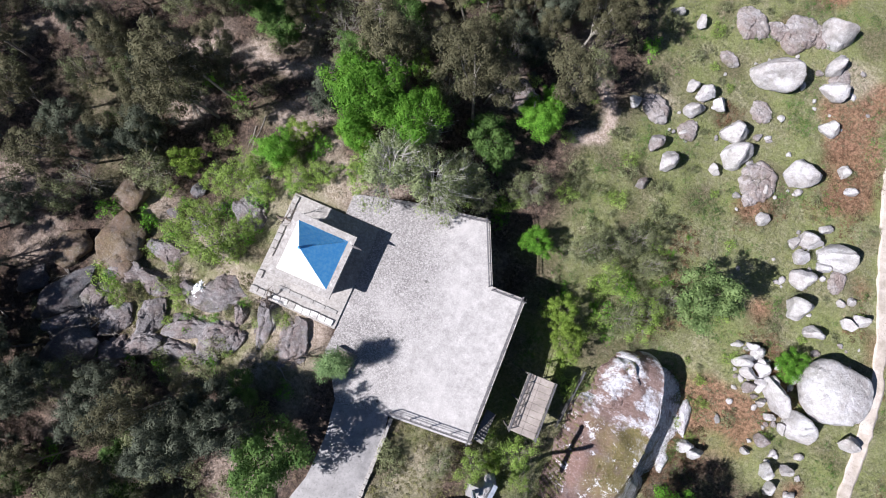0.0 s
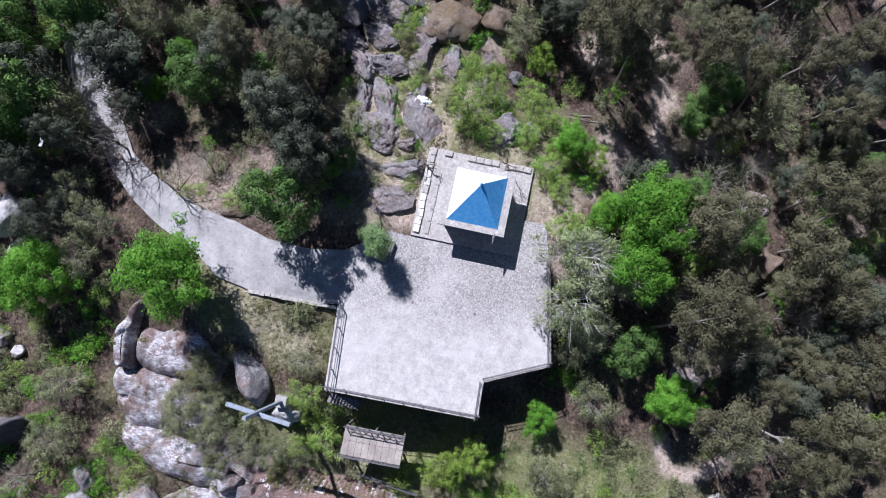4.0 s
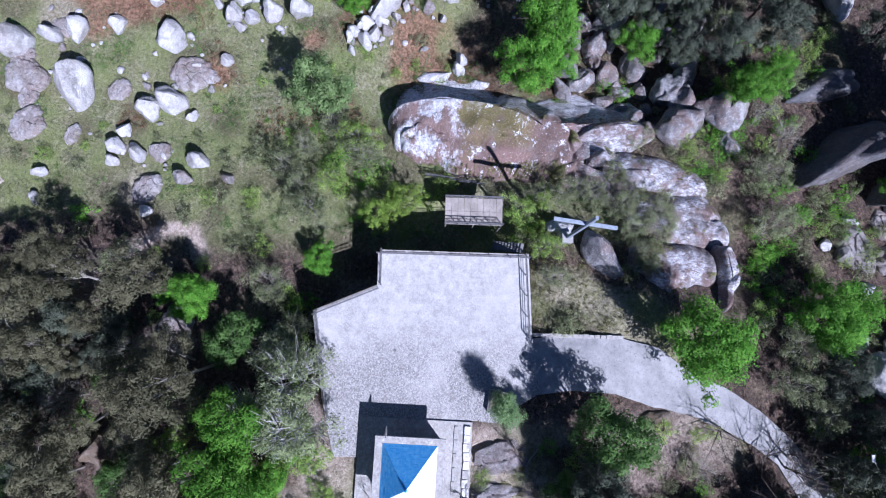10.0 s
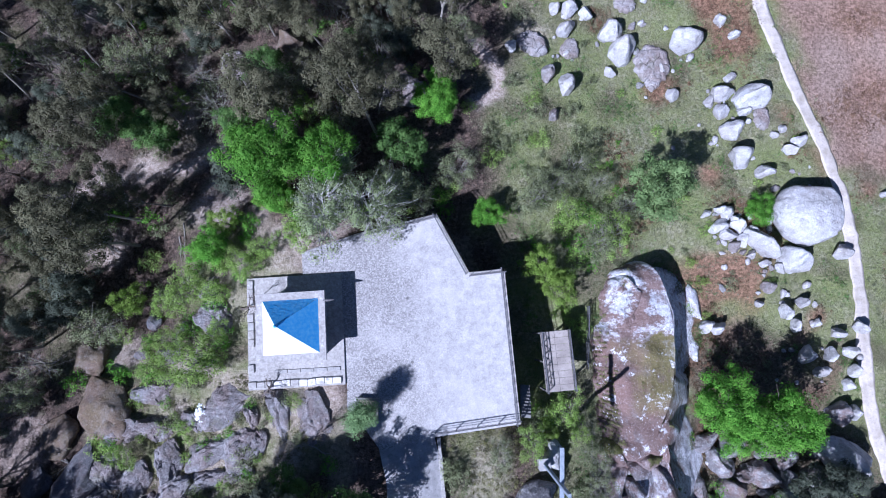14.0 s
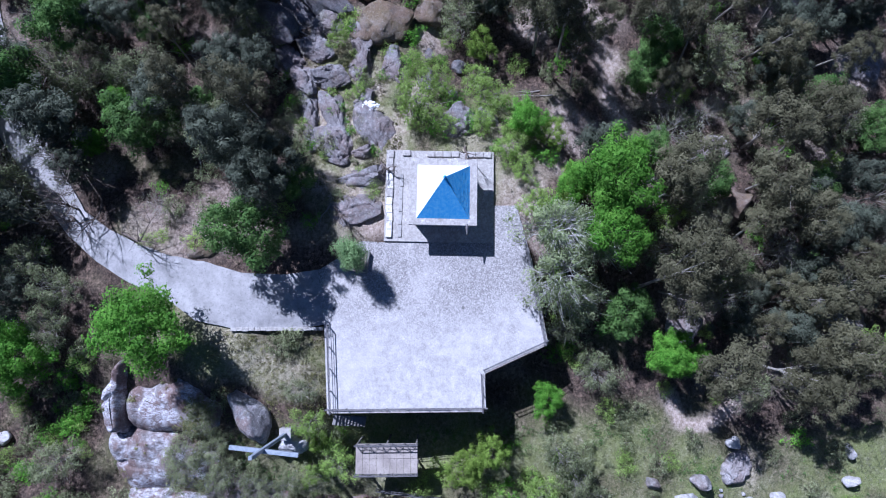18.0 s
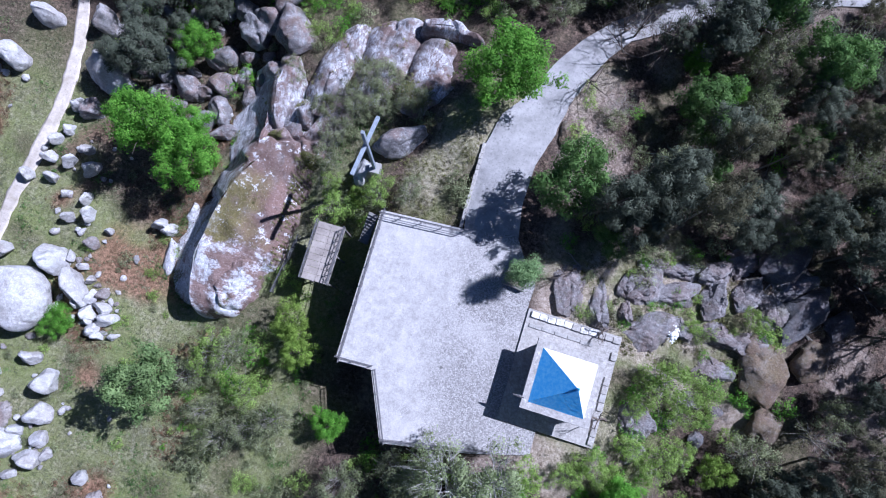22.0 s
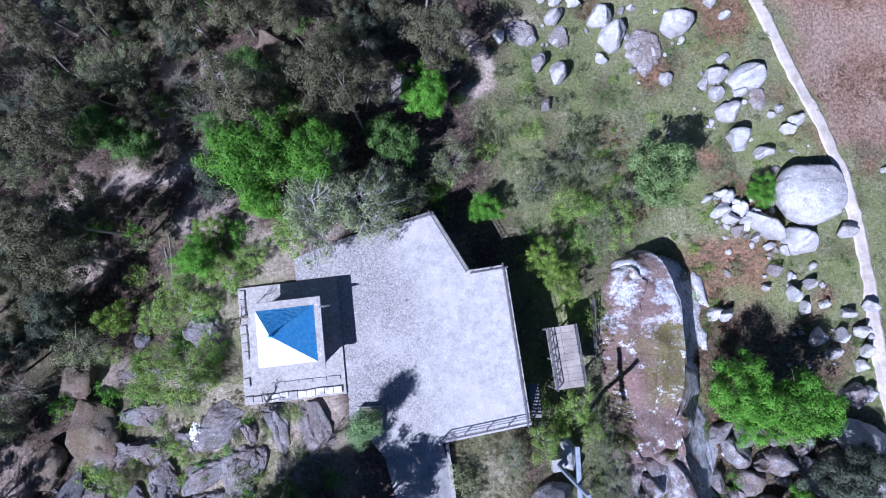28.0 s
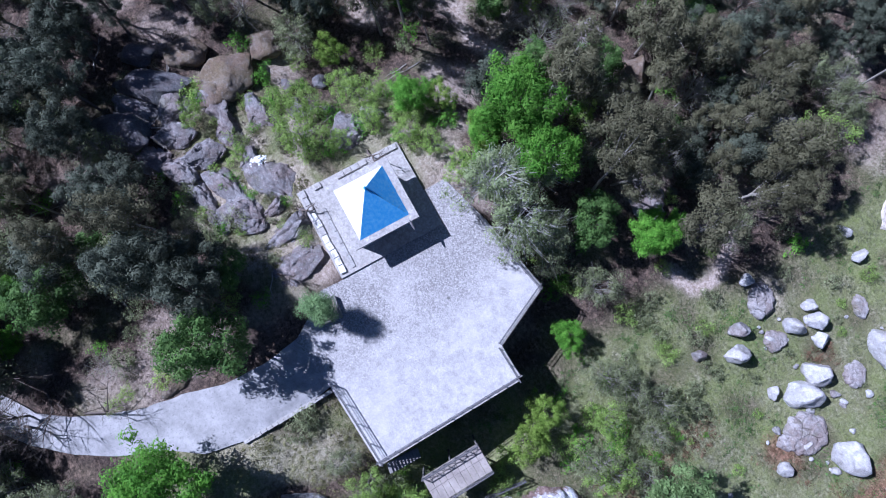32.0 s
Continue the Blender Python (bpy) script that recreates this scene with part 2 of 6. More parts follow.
    return m.done(c, m.noise(2.2, 10, 0.78, 0.2, 0.8), 0.9, 0.16)


def make_leaf(name, dark, mid, light, sheer=0.25, clump=0.6):
    m = Mat(name, 0.65, spec=0.15)
    c = m.mix(m.ramp(m.island_random(), -0.7, 0.9), dark, mid)
    c = m.mix(m.times(m.ramp(m.island_random(), 0.6, 1.0), 0.6), c, light)
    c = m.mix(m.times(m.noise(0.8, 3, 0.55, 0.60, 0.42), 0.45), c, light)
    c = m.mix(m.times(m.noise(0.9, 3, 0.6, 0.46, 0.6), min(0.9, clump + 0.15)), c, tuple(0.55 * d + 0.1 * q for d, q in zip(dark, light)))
    hue = m.node("ShaderNodeHueSaturation")
    r = m.node("ShaderNodeMapRange", To_Min=0.86, To_Max=1.2)
    m.link(m.object_random(), r.inputs["Value"])
    m.link(r.outputs[0], hue.inputs["Value"])
    m.link(c, hue.inputs["Color"])
    m.done(hue.outputs[0])
    tr = m.node("ShaderNodeBsdfTranslucent")
    m.link(hue.outputs[0], tr.inputs["Color"])
    mx = m.node("ShaderNodeMixShader")
    mx.inputs[0].default_value = sheer
    m.link(m.b.outputs[0], mx.inputs[1])
    m.link(tr.outputs[0], mx.inputs[2])
    m.link(mx.outputs[0], m.t.nodes["Material Output"].inputs["Surface"])
    return m.m


def make_bark(name, a, b):
    m = Mat(name, 0.9)
    return m.done(m.mix(m.noise(6, 5, 0.7, 0.3, 0.7), a, b), m.noise(12, 5), 0.6, 0.02)


def make_paint(name, a, b, rough=0.5, metal=0.0, scale=3.0):
    m = Mat(name, rough, metal).world_co()
    return m.done(m.mix(m.noise(scale, 6, 0.7, 0.4, 0.65), a, b), m.noise(25, 3), 0.15, 0.005)


PLAZA = make_plaza_material()
PATHWAY = make_concrete("path_concrete", (0.38, 0.37, 0.37), (0.24, 0.235, 0.235))
WHITEWASH = make_flaking("weathered_whitewash", 0.54)
STAINED = make_flaking("stained_concrete", 0.36)
LEDGE = make_concrete("grey_ledge", (0.44, 0.43, 0.42), (0.27, 0.26, 0.25))
RETAIN = make_concrete("retaining_concrete", (0.24, 0.23, 0.22), (0.13, 0.125, 0.115))
DECKING = make_concrete("deck_board", (0.38, 0.34, 0.31), (0.25, 0.22, 0.20))
ROOF = make_paint("pale_blue_roof", (0.10, 0.42, 0.90), (0.20, 0.55, 0.94), 0.5, 0, 3.4)
# white for the sun's glare on two blue roof slopes, and for lime
GLARE_LIME_WHITE = make_paint("roof_glare_and_lime_white", (0.80, 0.81, 0.83), (0.72, 0.74, 0.77), 0.55, 0, 2.2)
RAIL = make_paint("dark_painted_steel", (0.10, 0.10, 0.11), (0.20, 0.19, 0.19), 0.5, 0.3, 6)
CROSS = make_paint("blue_grey_cross", (0.30, 0.34, 0.40), (0.20, 0.23, 0.27), 0.55, 0.0, 4)
GALV = make_paint("galvanised_steel", (0.42, 0.43, 0.44), (0.3, 0.3, 0.31), 0.4, 0.7, 8)
GROUND = make_ground()
GRANITE = make_granite("grey_granite", 0.25, 0.9, (0.30, 0.29, 0.285), (0.56, 0.545, 0.535))
GREYROCK = make_granite("dull_grey_granite", 0.5, 0.35, (0.15, 0.14, 0.14), (0.33, 0.315, 0.31))
OUTCROP = make_outcrop()
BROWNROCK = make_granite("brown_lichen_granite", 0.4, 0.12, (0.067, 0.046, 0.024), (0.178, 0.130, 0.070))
SLABROCK = make_granite("chapel_shelf_granite", 0.5, 0.3, (0.08, 0.074, 0.076), (0.27, 0.25, 0.255))
# darker copy of the granite, the gully's partial shade mixed into its colour
GULLY_SHADE_ROCK = make_granite("gully_shade_granite", 0.75, 0.5, (0.085, 0.08, 0.084), (0.25, 0.24, 0.25))
LEDGEROCK = make_granite("pinkish_ledge_granite", 0.5, 0.35, (0.17, 0.15, 0.145), (0.38, 0.345, 0.33))
# streaked granite darkened so that it looks shaded even where the sun falls
SHADE_DARKROCK = make_granite("shade_dark_streaked_granite", 0.3, 0.12, (0.04, 0.041, 0.047), (0.135, 0.135, 0.148))
TRACK = make_concrete("sandy_track", (0.60, 0.54, 0.49), (0.40, 0.35, 0.29))
SANDPATH = make_concrete("trodden_sand", (0.40, 0.335, 0.285), (0.28, 0.235, 0.185))
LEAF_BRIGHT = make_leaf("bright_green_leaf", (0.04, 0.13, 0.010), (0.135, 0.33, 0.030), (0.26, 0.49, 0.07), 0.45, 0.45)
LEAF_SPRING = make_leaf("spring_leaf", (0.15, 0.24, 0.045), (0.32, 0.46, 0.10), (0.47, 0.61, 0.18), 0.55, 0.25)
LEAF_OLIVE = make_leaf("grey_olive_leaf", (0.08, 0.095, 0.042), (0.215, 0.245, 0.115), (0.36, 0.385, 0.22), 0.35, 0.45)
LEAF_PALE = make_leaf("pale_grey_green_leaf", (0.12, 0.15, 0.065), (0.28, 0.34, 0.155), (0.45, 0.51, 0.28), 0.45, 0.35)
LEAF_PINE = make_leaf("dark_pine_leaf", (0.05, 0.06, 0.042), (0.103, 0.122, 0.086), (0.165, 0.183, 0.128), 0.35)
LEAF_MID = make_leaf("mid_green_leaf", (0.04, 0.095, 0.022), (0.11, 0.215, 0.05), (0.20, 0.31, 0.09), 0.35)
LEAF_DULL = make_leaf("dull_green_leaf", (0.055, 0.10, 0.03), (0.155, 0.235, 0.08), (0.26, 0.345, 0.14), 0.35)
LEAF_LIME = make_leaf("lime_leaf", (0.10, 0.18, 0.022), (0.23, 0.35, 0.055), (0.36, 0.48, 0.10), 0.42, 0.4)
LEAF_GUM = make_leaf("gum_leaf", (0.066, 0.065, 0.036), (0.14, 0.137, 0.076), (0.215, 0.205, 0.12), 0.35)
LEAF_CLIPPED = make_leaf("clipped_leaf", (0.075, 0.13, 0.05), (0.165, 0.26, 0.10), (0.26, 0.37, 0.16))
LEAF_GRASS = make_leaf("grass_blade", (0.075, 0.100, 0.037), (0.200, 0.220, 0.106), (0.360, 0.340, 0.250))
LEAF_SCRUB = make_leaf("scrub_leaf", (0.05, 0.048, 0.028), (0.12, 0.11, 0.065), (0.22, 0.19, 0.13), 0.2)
LEAF_MOSS = make_leaf("moss_blade", (0.090, 0.095, 0.025), (0.210, 0.210, 0.075), (0.340, 0.330, 0.163))
LITTER = make_leaf("dead_leaf", (0.05, 0.034, 0.026), (0.13, 0.09, 0.072), (0.30, 0.24, 0.21), 0.1)
FERN = make_leaf("bracken_frond", (0.07, 0.04, 0.025), (0.19, 0.11, 0.065), (0.30, 0.20, 0.12), 0.2)
BARK = make_bark("brown_bark", (0.07, 0.055, 0.045), (0.17, 0.14, 0.12))
BARK_WHITE = make_bark("bleached_bark", (0.32, 0.31, 0.29), (0.58, 0.56, 0.53))
BARK_PALE = make_bark("pale_bark", (0.17, 0.155, 0.135), (0.37, 0.345, 0.31))


# ---- mesh helpers ----
def finish(name, bm, material, smooth=False):
    me = bpy.data.meshes.new(name)
    bm.normal_update()
    bm.to_mesh(me)
    bm.free()
    me.materials.append(material)
    if smooth:
        me.polygons.foreach_set("use_smooth", [True] * len(me.polygons))
    return me


def part(name, bm, material, parent=None, label="", smooth=False):
    me = bm if isinstance(bm, bpy.types.Mesh) else finish(name, bm, material, smooth)
    ob = new(name, me)
    if parent:
        ob.parent = parent
    if label:
        tagged(ob, label)
    return ob


def thing(name, x, y, z, label, category, group="", turn=0.0, kind=""):
    ob = new(name)
    ob.empty_display_size = 0.2
    ob.matrix_basis = pose(x, y, z, 0, 0, turn)
    return tagged(ob, label, category, group, kind)


def box(bm, cx, cy, cz, sx, sy, sz, bevel=0.0, m=None):
    mat = Matrix.Translation((cx, cy, cz)) @ Matrix.Diagonal((sx, sy, sz, 1))
    if m is not None:
        mat = m @ mat
    r = bmesh.ops.create_cube(bm, size=1, matrix=mat)
    if bevel:
        edges = list({e for v in r["verts"] for e in v.link_edges})
        bmesh.ops.bevel(bm, geom=edges, offset=bevel, segments=2, affect="EDGES", profile=0.5)
    return bm


def boxed(*args, **kw):
    return box(bmesh.new(), *args, **kw)


def tube(bm, points, radii, sides=6):
    """A tapered tube along points."""
    rings = []
    pts = [Vector(p) for p in points]
    for i, p in enumerate(pts):
        d = (pts[min(i + 1, len(pts) - 1)] - pts[max(i - 1, 0)]).normalized()
        side = d.orthogonal().normalized()
        other = d.cross(side)
        rings.append([bm.verts.new(p + (side * math.cos(a) + other * math.sin(a)) * radii[i])
                      for a in (2 * math.pi * k / sides for k in range(sides))])
    for a, b in zip(rings, rings[1:]):
        for k in range(sides):
            bm.faces.new((a[k], a[(k + 1) % sides], b[(k + 1) % sides], b[k]))
    bm.faces.new(rings[0][::-1])
    bm.faces.new(rings[-1])
    return bm


def prism(bm, outline, z0, z1):
    """An upright block over an outline given counter-clockwise."""
    lo = [bm.verts.new((x, y, z0)) for x, y in outline]
    hi = [bm.verts.new((x, y, z1)) for x, y in outline]
    n = len(outline)
    bm.faces.new(hi)
    bm.faces.new(lo[::-1])
    for k in range(n):
        bm.faces.new((lo[k], lo[(k + 1) % n], hi[(k + 1) % n], hi[k]))
    return bm


# ---- the hill ----
# heights of the hill at chosen spots: ridge with chapel and path to the west, falling away to the east and north
HILL = [(2, 10, -6.3), (2.4, 4, -6.8), (5, 6.5, -7.2), (7.6, 6.4, -4.9), (7.4, 10.5, -5.6), (6.4, 1.0, -5.2), (4, -1, -4.2), (0, -2.5, -2), (-4, -3, -1.1), (-6.5, -9, -.4), (-9, -2, -.15), (-14, 3, -.1), (-20, 9, -.2),
        (-17, 18.4, -.2), (-14.6, 18.2, -.25), (-18.6, 14.6, -.05), (-14.6, 3.4, -.05), (-10, 21, -2.5), (-5, 23, -4.5), (0, 18, -5.2), (10, 20, -6.5), (20, 30, -7.5), (30, 15, -8.5), (48, 25, -9.5),
        (11, 2, -6.5), (18.5, 2, -9.4), (18, 10, -9.0), (22, -6, -9), (6, -18, -4), (-10, -17, -.7), (-15, -28, -2), (0, -30, -5.5), (-30, 0, -1), (-33, 16, -3.5),
        (-28, -18, -1.8), (-25, 28, -4.5), (-8, 38, -6)]


def hill(x, y):
    w = s = 0.0
    for a, b, c in HILL:
        q = 1 / ((x - a) ** 2 + (y - b) ** 2 + 4) ** 2
        w += q
        s += q * c
    return s / w


def rough_hill(x, y):
    """The hill with its small lumps, as the ground sheet has it."""
    return hill(x, y) + 0.22 * noise.noise((x * 0.35, y * 0.35, 0)) + 0.10 * noise.noise((x * 1.1, y * 1.1, 7)) - 0.08


def smooth(v, a, b):
    u = min(1.0, max(0.0, (v - a) / (b - a)))
    return u * u * (3 - 2 * u)


def along(points, x, y):
    """Distance from (x, y) to a line of points."""
    best = 1e9
    for (ax, ay), (bx, by) in zip(points, points[1:]):
        dx, dy = bx - ax, by - ay
        u = max(0, min(1, ((x - ax) * dx + (y - ay) * dy) / (dx * dx + dy * dy)))
        best = min(best, math.hypot(x - ax - u * dx, y - ay - u * dy))
    return best


FOREST_TRACK = [(-40, 23.6), (-35.7, 24.6), (-32.2, 25.6), (-28.6, 25.6), (-26.5, 27)]
# bare sandy spots: place, radius, how bare
RAMP_LINE = [(-6.5, -8.8), (-4, -7), (-2.7, -4.6), (-2.3, -2.3)]
BARE = [(-23.6, -40.6, 3.8, 0.8), (-41.6, 1.4, 2.6, 0.5), (-36.8, -8.6, 1.2, 0.8), (-46.5, 5.5, 3.6, 0.5), (-48, -1.0, 3.4, 0.5), (-31.2, 50.3, 2.6, 0.95), (-28.0, 35.8, 1.8, 0.95), (-38.2, 42.8, 2.0, 0.9), (-22.4, 47.4, 1.6, 0.9), (-40.4, 40.6, 2.2, 0.95), (-40.6, 31.1, 1.6, 0.9), (-38.8, 33.6, 1.6, 0.9), (-32.4, 25.4, 1.6, 0.9), (-17.6, 3.6, 3.0, 0.6), (-20.6, 2.6, 2.4, 0.5), (-25.0, 21.6, 2.8, 0.75), (-17.6, 16.0, 2.2, 0.7), (-14.4, 18.2, 1.2, 0.6), (-19.4, 17.6, 1.2, 0.8), (-16.0, 3.6, 2.0, 0.8), (-21.0, 4.4, 1.4, 0.7), (-21.4, 19.0, 1.4, 0.9), (-14.8, -12.2, 2.8, 0.5), (-15.8, -15.4, 2.4, 0.45), (-32.6, -9.9, 1.6, 0.9), (-18.4, 35.8, 2.2, 0.8), (-8.6, 33.0, 2.2, 0.5), (-16.6, -9.2, 3.2, 0.4), (-0.5, 55, 3.0, 0.4), (-8, 55, 3.0, 0.6),
        (-19.0, 0.4, 1.6, 0.6), (-36.0, 18.5, 1.6, 0.8), (-20.4, -20.7, 1.4, 0.6), (-9.5, 46, 2.4, 0.8), (-29.0, 31.5, 1.8, 0.7), (-33.5, 9.0, 1.5, 0.7), (6.4, 37.0, 1.8, 0.5), (24.0, 47, 2.4, 0.5)]
FIELD_PATH = [(-0.8, 37.4), (0.4, 36.1), (1.75, 34.0), (2.15, 32.0), (1.7, 30.8), (-0.6, 30.0)]


def build_ground():
    inner = np.arange(-62, 66.01, 0.55)
    out = np.array([3.0, 8, 18, 40, 90, 200, 450, 1000, 2200])
    axis = np.concatenate([-62 - out[::-1], inner, 65.45 + out])
    n = len(axis)
    verts, cover = [], np.zeros((n * n, 4), np.float32)
    k = 0
    for y in axis:
        for x in axis:
            cx, cy = max(-62, min(66, x)), max(-62, min(66, y))
            far = max(abs(x - cx), abs(y - cy))
            verts.append((x, y, rough_hill(cx, cy) - far * 0.02))
            a = noise.noise((x * 0.09, y * 0.09, 3))
            b = noise.noise((x * 0.3, y * 0.3, 5))
            field = smooth(x - 0.12 * max(0, min(y, 44) - 30) + 0.3 * max(0, y - 46) + 4 * a + 2 * b, -2, 4) * smooth(y + 3 * a, -14, 0) if x > -14 else 0.0
            lawn = max(smooth(7 - math.hypot(x + 23, y - 13) + 3 * b, -1, 3), smooth(7 - math.hypot((x + 25) * 0.8, (y - 2) * 1.2) + 3 * b, -1, 3) * 0.7) * 0.85
            verge = smooth(3.6 - along([(-4, -2), (-5, -9), (-8, -14)], x, y) + b, 0, 2) * 0.7
            patchy = smooth(a + 0.6 * b, 0.15, 0.4) * 0.35
            g = max(field, lawn, verge, patchy)
            fern = smooth(noise.noise((x * 0.13, y * 0.13, 11)) + 0.5 * b, 0.12, 0.4) * smooth(x, 12, 20) * smooth(y, -6, 4)
            fern = max(0.9 * fern, 0.9 * smooth(4.5 - math.hypot((x - 22) * 0.7, y - 10) + 3 * b, 0, 2), smooth(x - 37.2 + 0.22 * max(0, y - 14) + 2 * b + 2 * a, 0, 2) * smooth(y - 17 + 5 * a + 4 * b, 0, 5))
            dry = smooth(noise.noise((x * 0.22, y * 0.22, 41)) + 0.5 * b, 0.1, 0.45)
            g *= 1 - 0.55 * dry
            s = smooth(1.15 - along(FOREST_TRACK, x, y) + 1.1 * b, 0, 0.9)
            s = max(s, 0.32 * smooth(noise.noise((x * 0.16, y * 0.16, 21)) + 0.45 * b, 0.22, 0.5) * (1 - field) * smooth(-9 - x + 20 * smooth(y, 10, 16), 0, 3))
            east = smooth(x - 37.2 + 0.22 * max(0, y - 14) + 2 * b + 2 * a, 0, 2) * smooth(y - 17 + 5 * a + 4 * b, 0, 5)
            s = max(s, east * (0.2 + 0.24 * smooth(noise.noise((x * 0.2, y * 0.2, 51)), -0.4, 0.4)))
            for px, py, pr, amount in BARE:
                s = max(s, amount * smooth(pr - math.hypot(x - px, y - py) + 1.6 * b, -0.6, 0.8))
            s = max(s, smooth(0.85 - along(FIELD_PATH, x, y) + 0.35 * b, -0.2, 0.5))
            ramp = smooth(1.9 - along(RAMP_LINE, x, y) + 0.9 * b, -0.3, 0.7)
            bank = smooth(6.5 - math.hypot((x + 24.5) * 0.62, y - 2.2) + 3 * b, -1, 2)
            s, g = max(s * (1 - ramp), 0.4 * ramp, 0.7 * bank * smooth(b + 0.7 * noise.noise((x * 0.8, y * 0.8, 61)), -0.25, 0.25)), max(g, 0.95 * ramp, 0.8 * bank)
            # dark ground east of the outcrop: dark soil, plus its cast shadow as colour
            shade_soil = smooth(7 - math.hypot((x - 24.5) * 0.8, y - 0.5) + 2.5 * b, 0, 2.5)
            g *= 1 - 0.85 * shade_soil
            fern = max(fern * (1 - shade_soil), 0.35 * shade_soil * smooth(b, 0, 0.3))
            # less sand and grass in the gully: blackish ground, with shade coloured in
            gully = smooth(11 - math.hypot((x - 23) * 0.9, (y + 11) * 0.9) + 3 * b, 0, 3)
            s *= 1 - gully
            g *= 1 - 0.7 * gully
            cover[k] = (g, fern, s, 1)
            k += 1
    idx = np.arange(n * n).reshape(n, n)
    faces = np.stack([idx[:-1, :-1], idx[:-1, 1:], idx[1:, 1:], idx[1:, :-1]], -1).reshape(-1, 4)
    me = bpy.data.meshes.new("ground")
    me.from_pydata(verts, [], faces.tolist())
    me.polygons.foreach_set("use_smooth", [True] * len(me.polygons))
    me.color_attributes.new("cover", "FLOAT_COLOR", "POINT").data.foreach_set("color", cover.ravel())
    me.materials.append(GROUND)
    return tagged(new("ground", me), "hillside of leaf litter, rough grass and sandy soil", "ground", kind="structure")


build_ground()

# ---- terrace, path and track ----
D, C, B, A, E = (0, 0), (0, 13), (-3.05, 12.93), (-5.37, 18.25), (-7.1, -0.38)
RAIL_END = (-14.2, 16.75)
TERRACE = [D, C, B, A, (-12.5, 17.1), (-17.2, 15.9), (-17.2, 5.4), (-14.05, 4.7), (-14.2, 2.6), (-12.7, 0.6), (-11.7, -1.0), E]


def build_terrace():
    top = part("floor", prism(bmesh.new(), TERRACE, -0.25, 0.0), PLAZA)
    tagged(top, "pale pebbled concrete terrace with worn joints", "terrace", kind="structure")
    inner = [(x * 0.985 - 0.1, y * 0.985 + 0.1) for x, y in TERRACE[:5]] + [(-14, 15.5), (-13, 1.6), (-7.2, -0.2)]
    wall = part("retaining_wall", prism(bmesh.new(), inner, -9.5, -0.25), RETAIN)
    tagged(wall, "dark concrete retaining wall under the terrace", "wall", kind="structure")
    # pale screed border along the open sides
    bm = bmesh.new()
    for (ax, ay), (bx, by) in zip(TERRACE[:4], TERRACE[1:5]):
        d = Vector((bx - ax, by - ay)).normalized()
        nrm = Vector((-d.y, d.x))
        prism(bm, [(ax, ay), (bx, by), (bx + nrm.x * 0.28, by + nrm.y * 0.28), (ax + nrm.x * 0.28, ay + nrm.y * 0.28)], -0.2, 0.035)
    tagged(part("kerb", bm, STAINED), "low pale concrete kerb along the terrace edge", "kerb", kind="structure")


build_terrace()


def strip(name, left, right, lift, material, label, category, steps=6, thick=0.12, loose=False):
    """A paved strip between two edge lines, lying on the hill."""
    bm = bmesh.new()
    rows = []
    for i in range(len(left) - 1):
        for s in range(steps if i < len(left) - 2 else steps + 1):
            u = s / steps
            a = Vector(left[i]).lerp(Vector(left[i + 1]), u)
            b = Vector(right[i]).lerp(Vector(right[i + 1]), u)
            row = []
            for k in range(7):
                p = a.lerp(b, k / 6)
                edge = (0.26 if loose else 0.12) * noise.noise((p.x * 0.8, p.y * 0.8, 2)) if k in (0, 6) else 0
                row.append(bm.verts.new((p.x + edge, p.y + edge, (rough_hill(p.x, p.y) if loose else hill(p.x, p.y)) + lift)))
            rows.append(row)
    for r, q in zip(rows, rows[1:]):
        for k in range(6):
            bm.faces.new((r[k], r[k + 1], q[k + 1], q[k]))
    bmesh.ops.recalc_face_normals(bm, faces=bm.faces)
    geom = bmesh.ops.extrude_face_region(bm, geom=bm.faces[:])
    low = [v for v in geom["geom"] if isinstance(v, bmesh.types.BMVert)]
    for v in low:
        v.co.z -= thick * 2
    bmesh.ops.recalc_face_normals(bm, faces=bm.faces)
    return tagged(part(name, bm, material, smooth=loose), label, category, kind="structure")


strip("path",
      [(-7.15, -0.4), (-6.95, -4), (-6.95, -8.2), (-7.6, -11.2), (-9.6, -14), (-10.8, -17), (-12.7, -20), (-15.2, -23.3), (-19.5, -26.8), (-24, -30), (-31, -33.2), (-42, -36.5)],
      [(-11.8, -0.6), (-11.4, -4), (-11.6, -7.6), (-12.6, -10.8), (-13.1, -13.6), (-14.2, -16.6), (-15.6, -19.4), (-17.2, -21.8), (-21.5, -24.6), (-26.0, -27.2), (-32, -30.0), (-43, -33.2)],
      0.13, PATHWAY, "pale grey concrete path winding down from the terrace", "path")
strip("track",
      [(29.2, 46), (30.2, 38.2), (32.5, 30), (34.5, 24.4), (35.6, 19.5), (35.9, 14), (35.5, 8.2), (34.7, 2.6), (34.3, -3), (34.8, -9), (37, -20)],
      [(30.8, 46), (31.7, 38.2), (33.9, 30.2), (35.9, 24.7), (37.0, 19.6), (37.3, 14), (36.9, 8.2), (36.1, 2.5), (35.6, -3), (36, -9), (38.2, -20)],
      0.10, TRACK, "narrow sandy dirt track across the hillside", "track", 9, 0.08, True)


def edges(line, width):
    """The two edge lines of a strip that follows a middle line, narrow and wide by turns."""
    out = ([], [])
    for k, p in enumerate(line):
        d = (Vector(line[min(k + 1, len(line) - 1)]) - Vector(line[max(k - 1, 0)])).normalized()
        w = width * (0.5 + 0.12 * math.sin(k * 2.3))
        out[0].append((p[0] - d.y * w, p[1] + d.x * w))
        out[1].append((p[0] + d.y * w, p[1] - d.x * w))
    return out


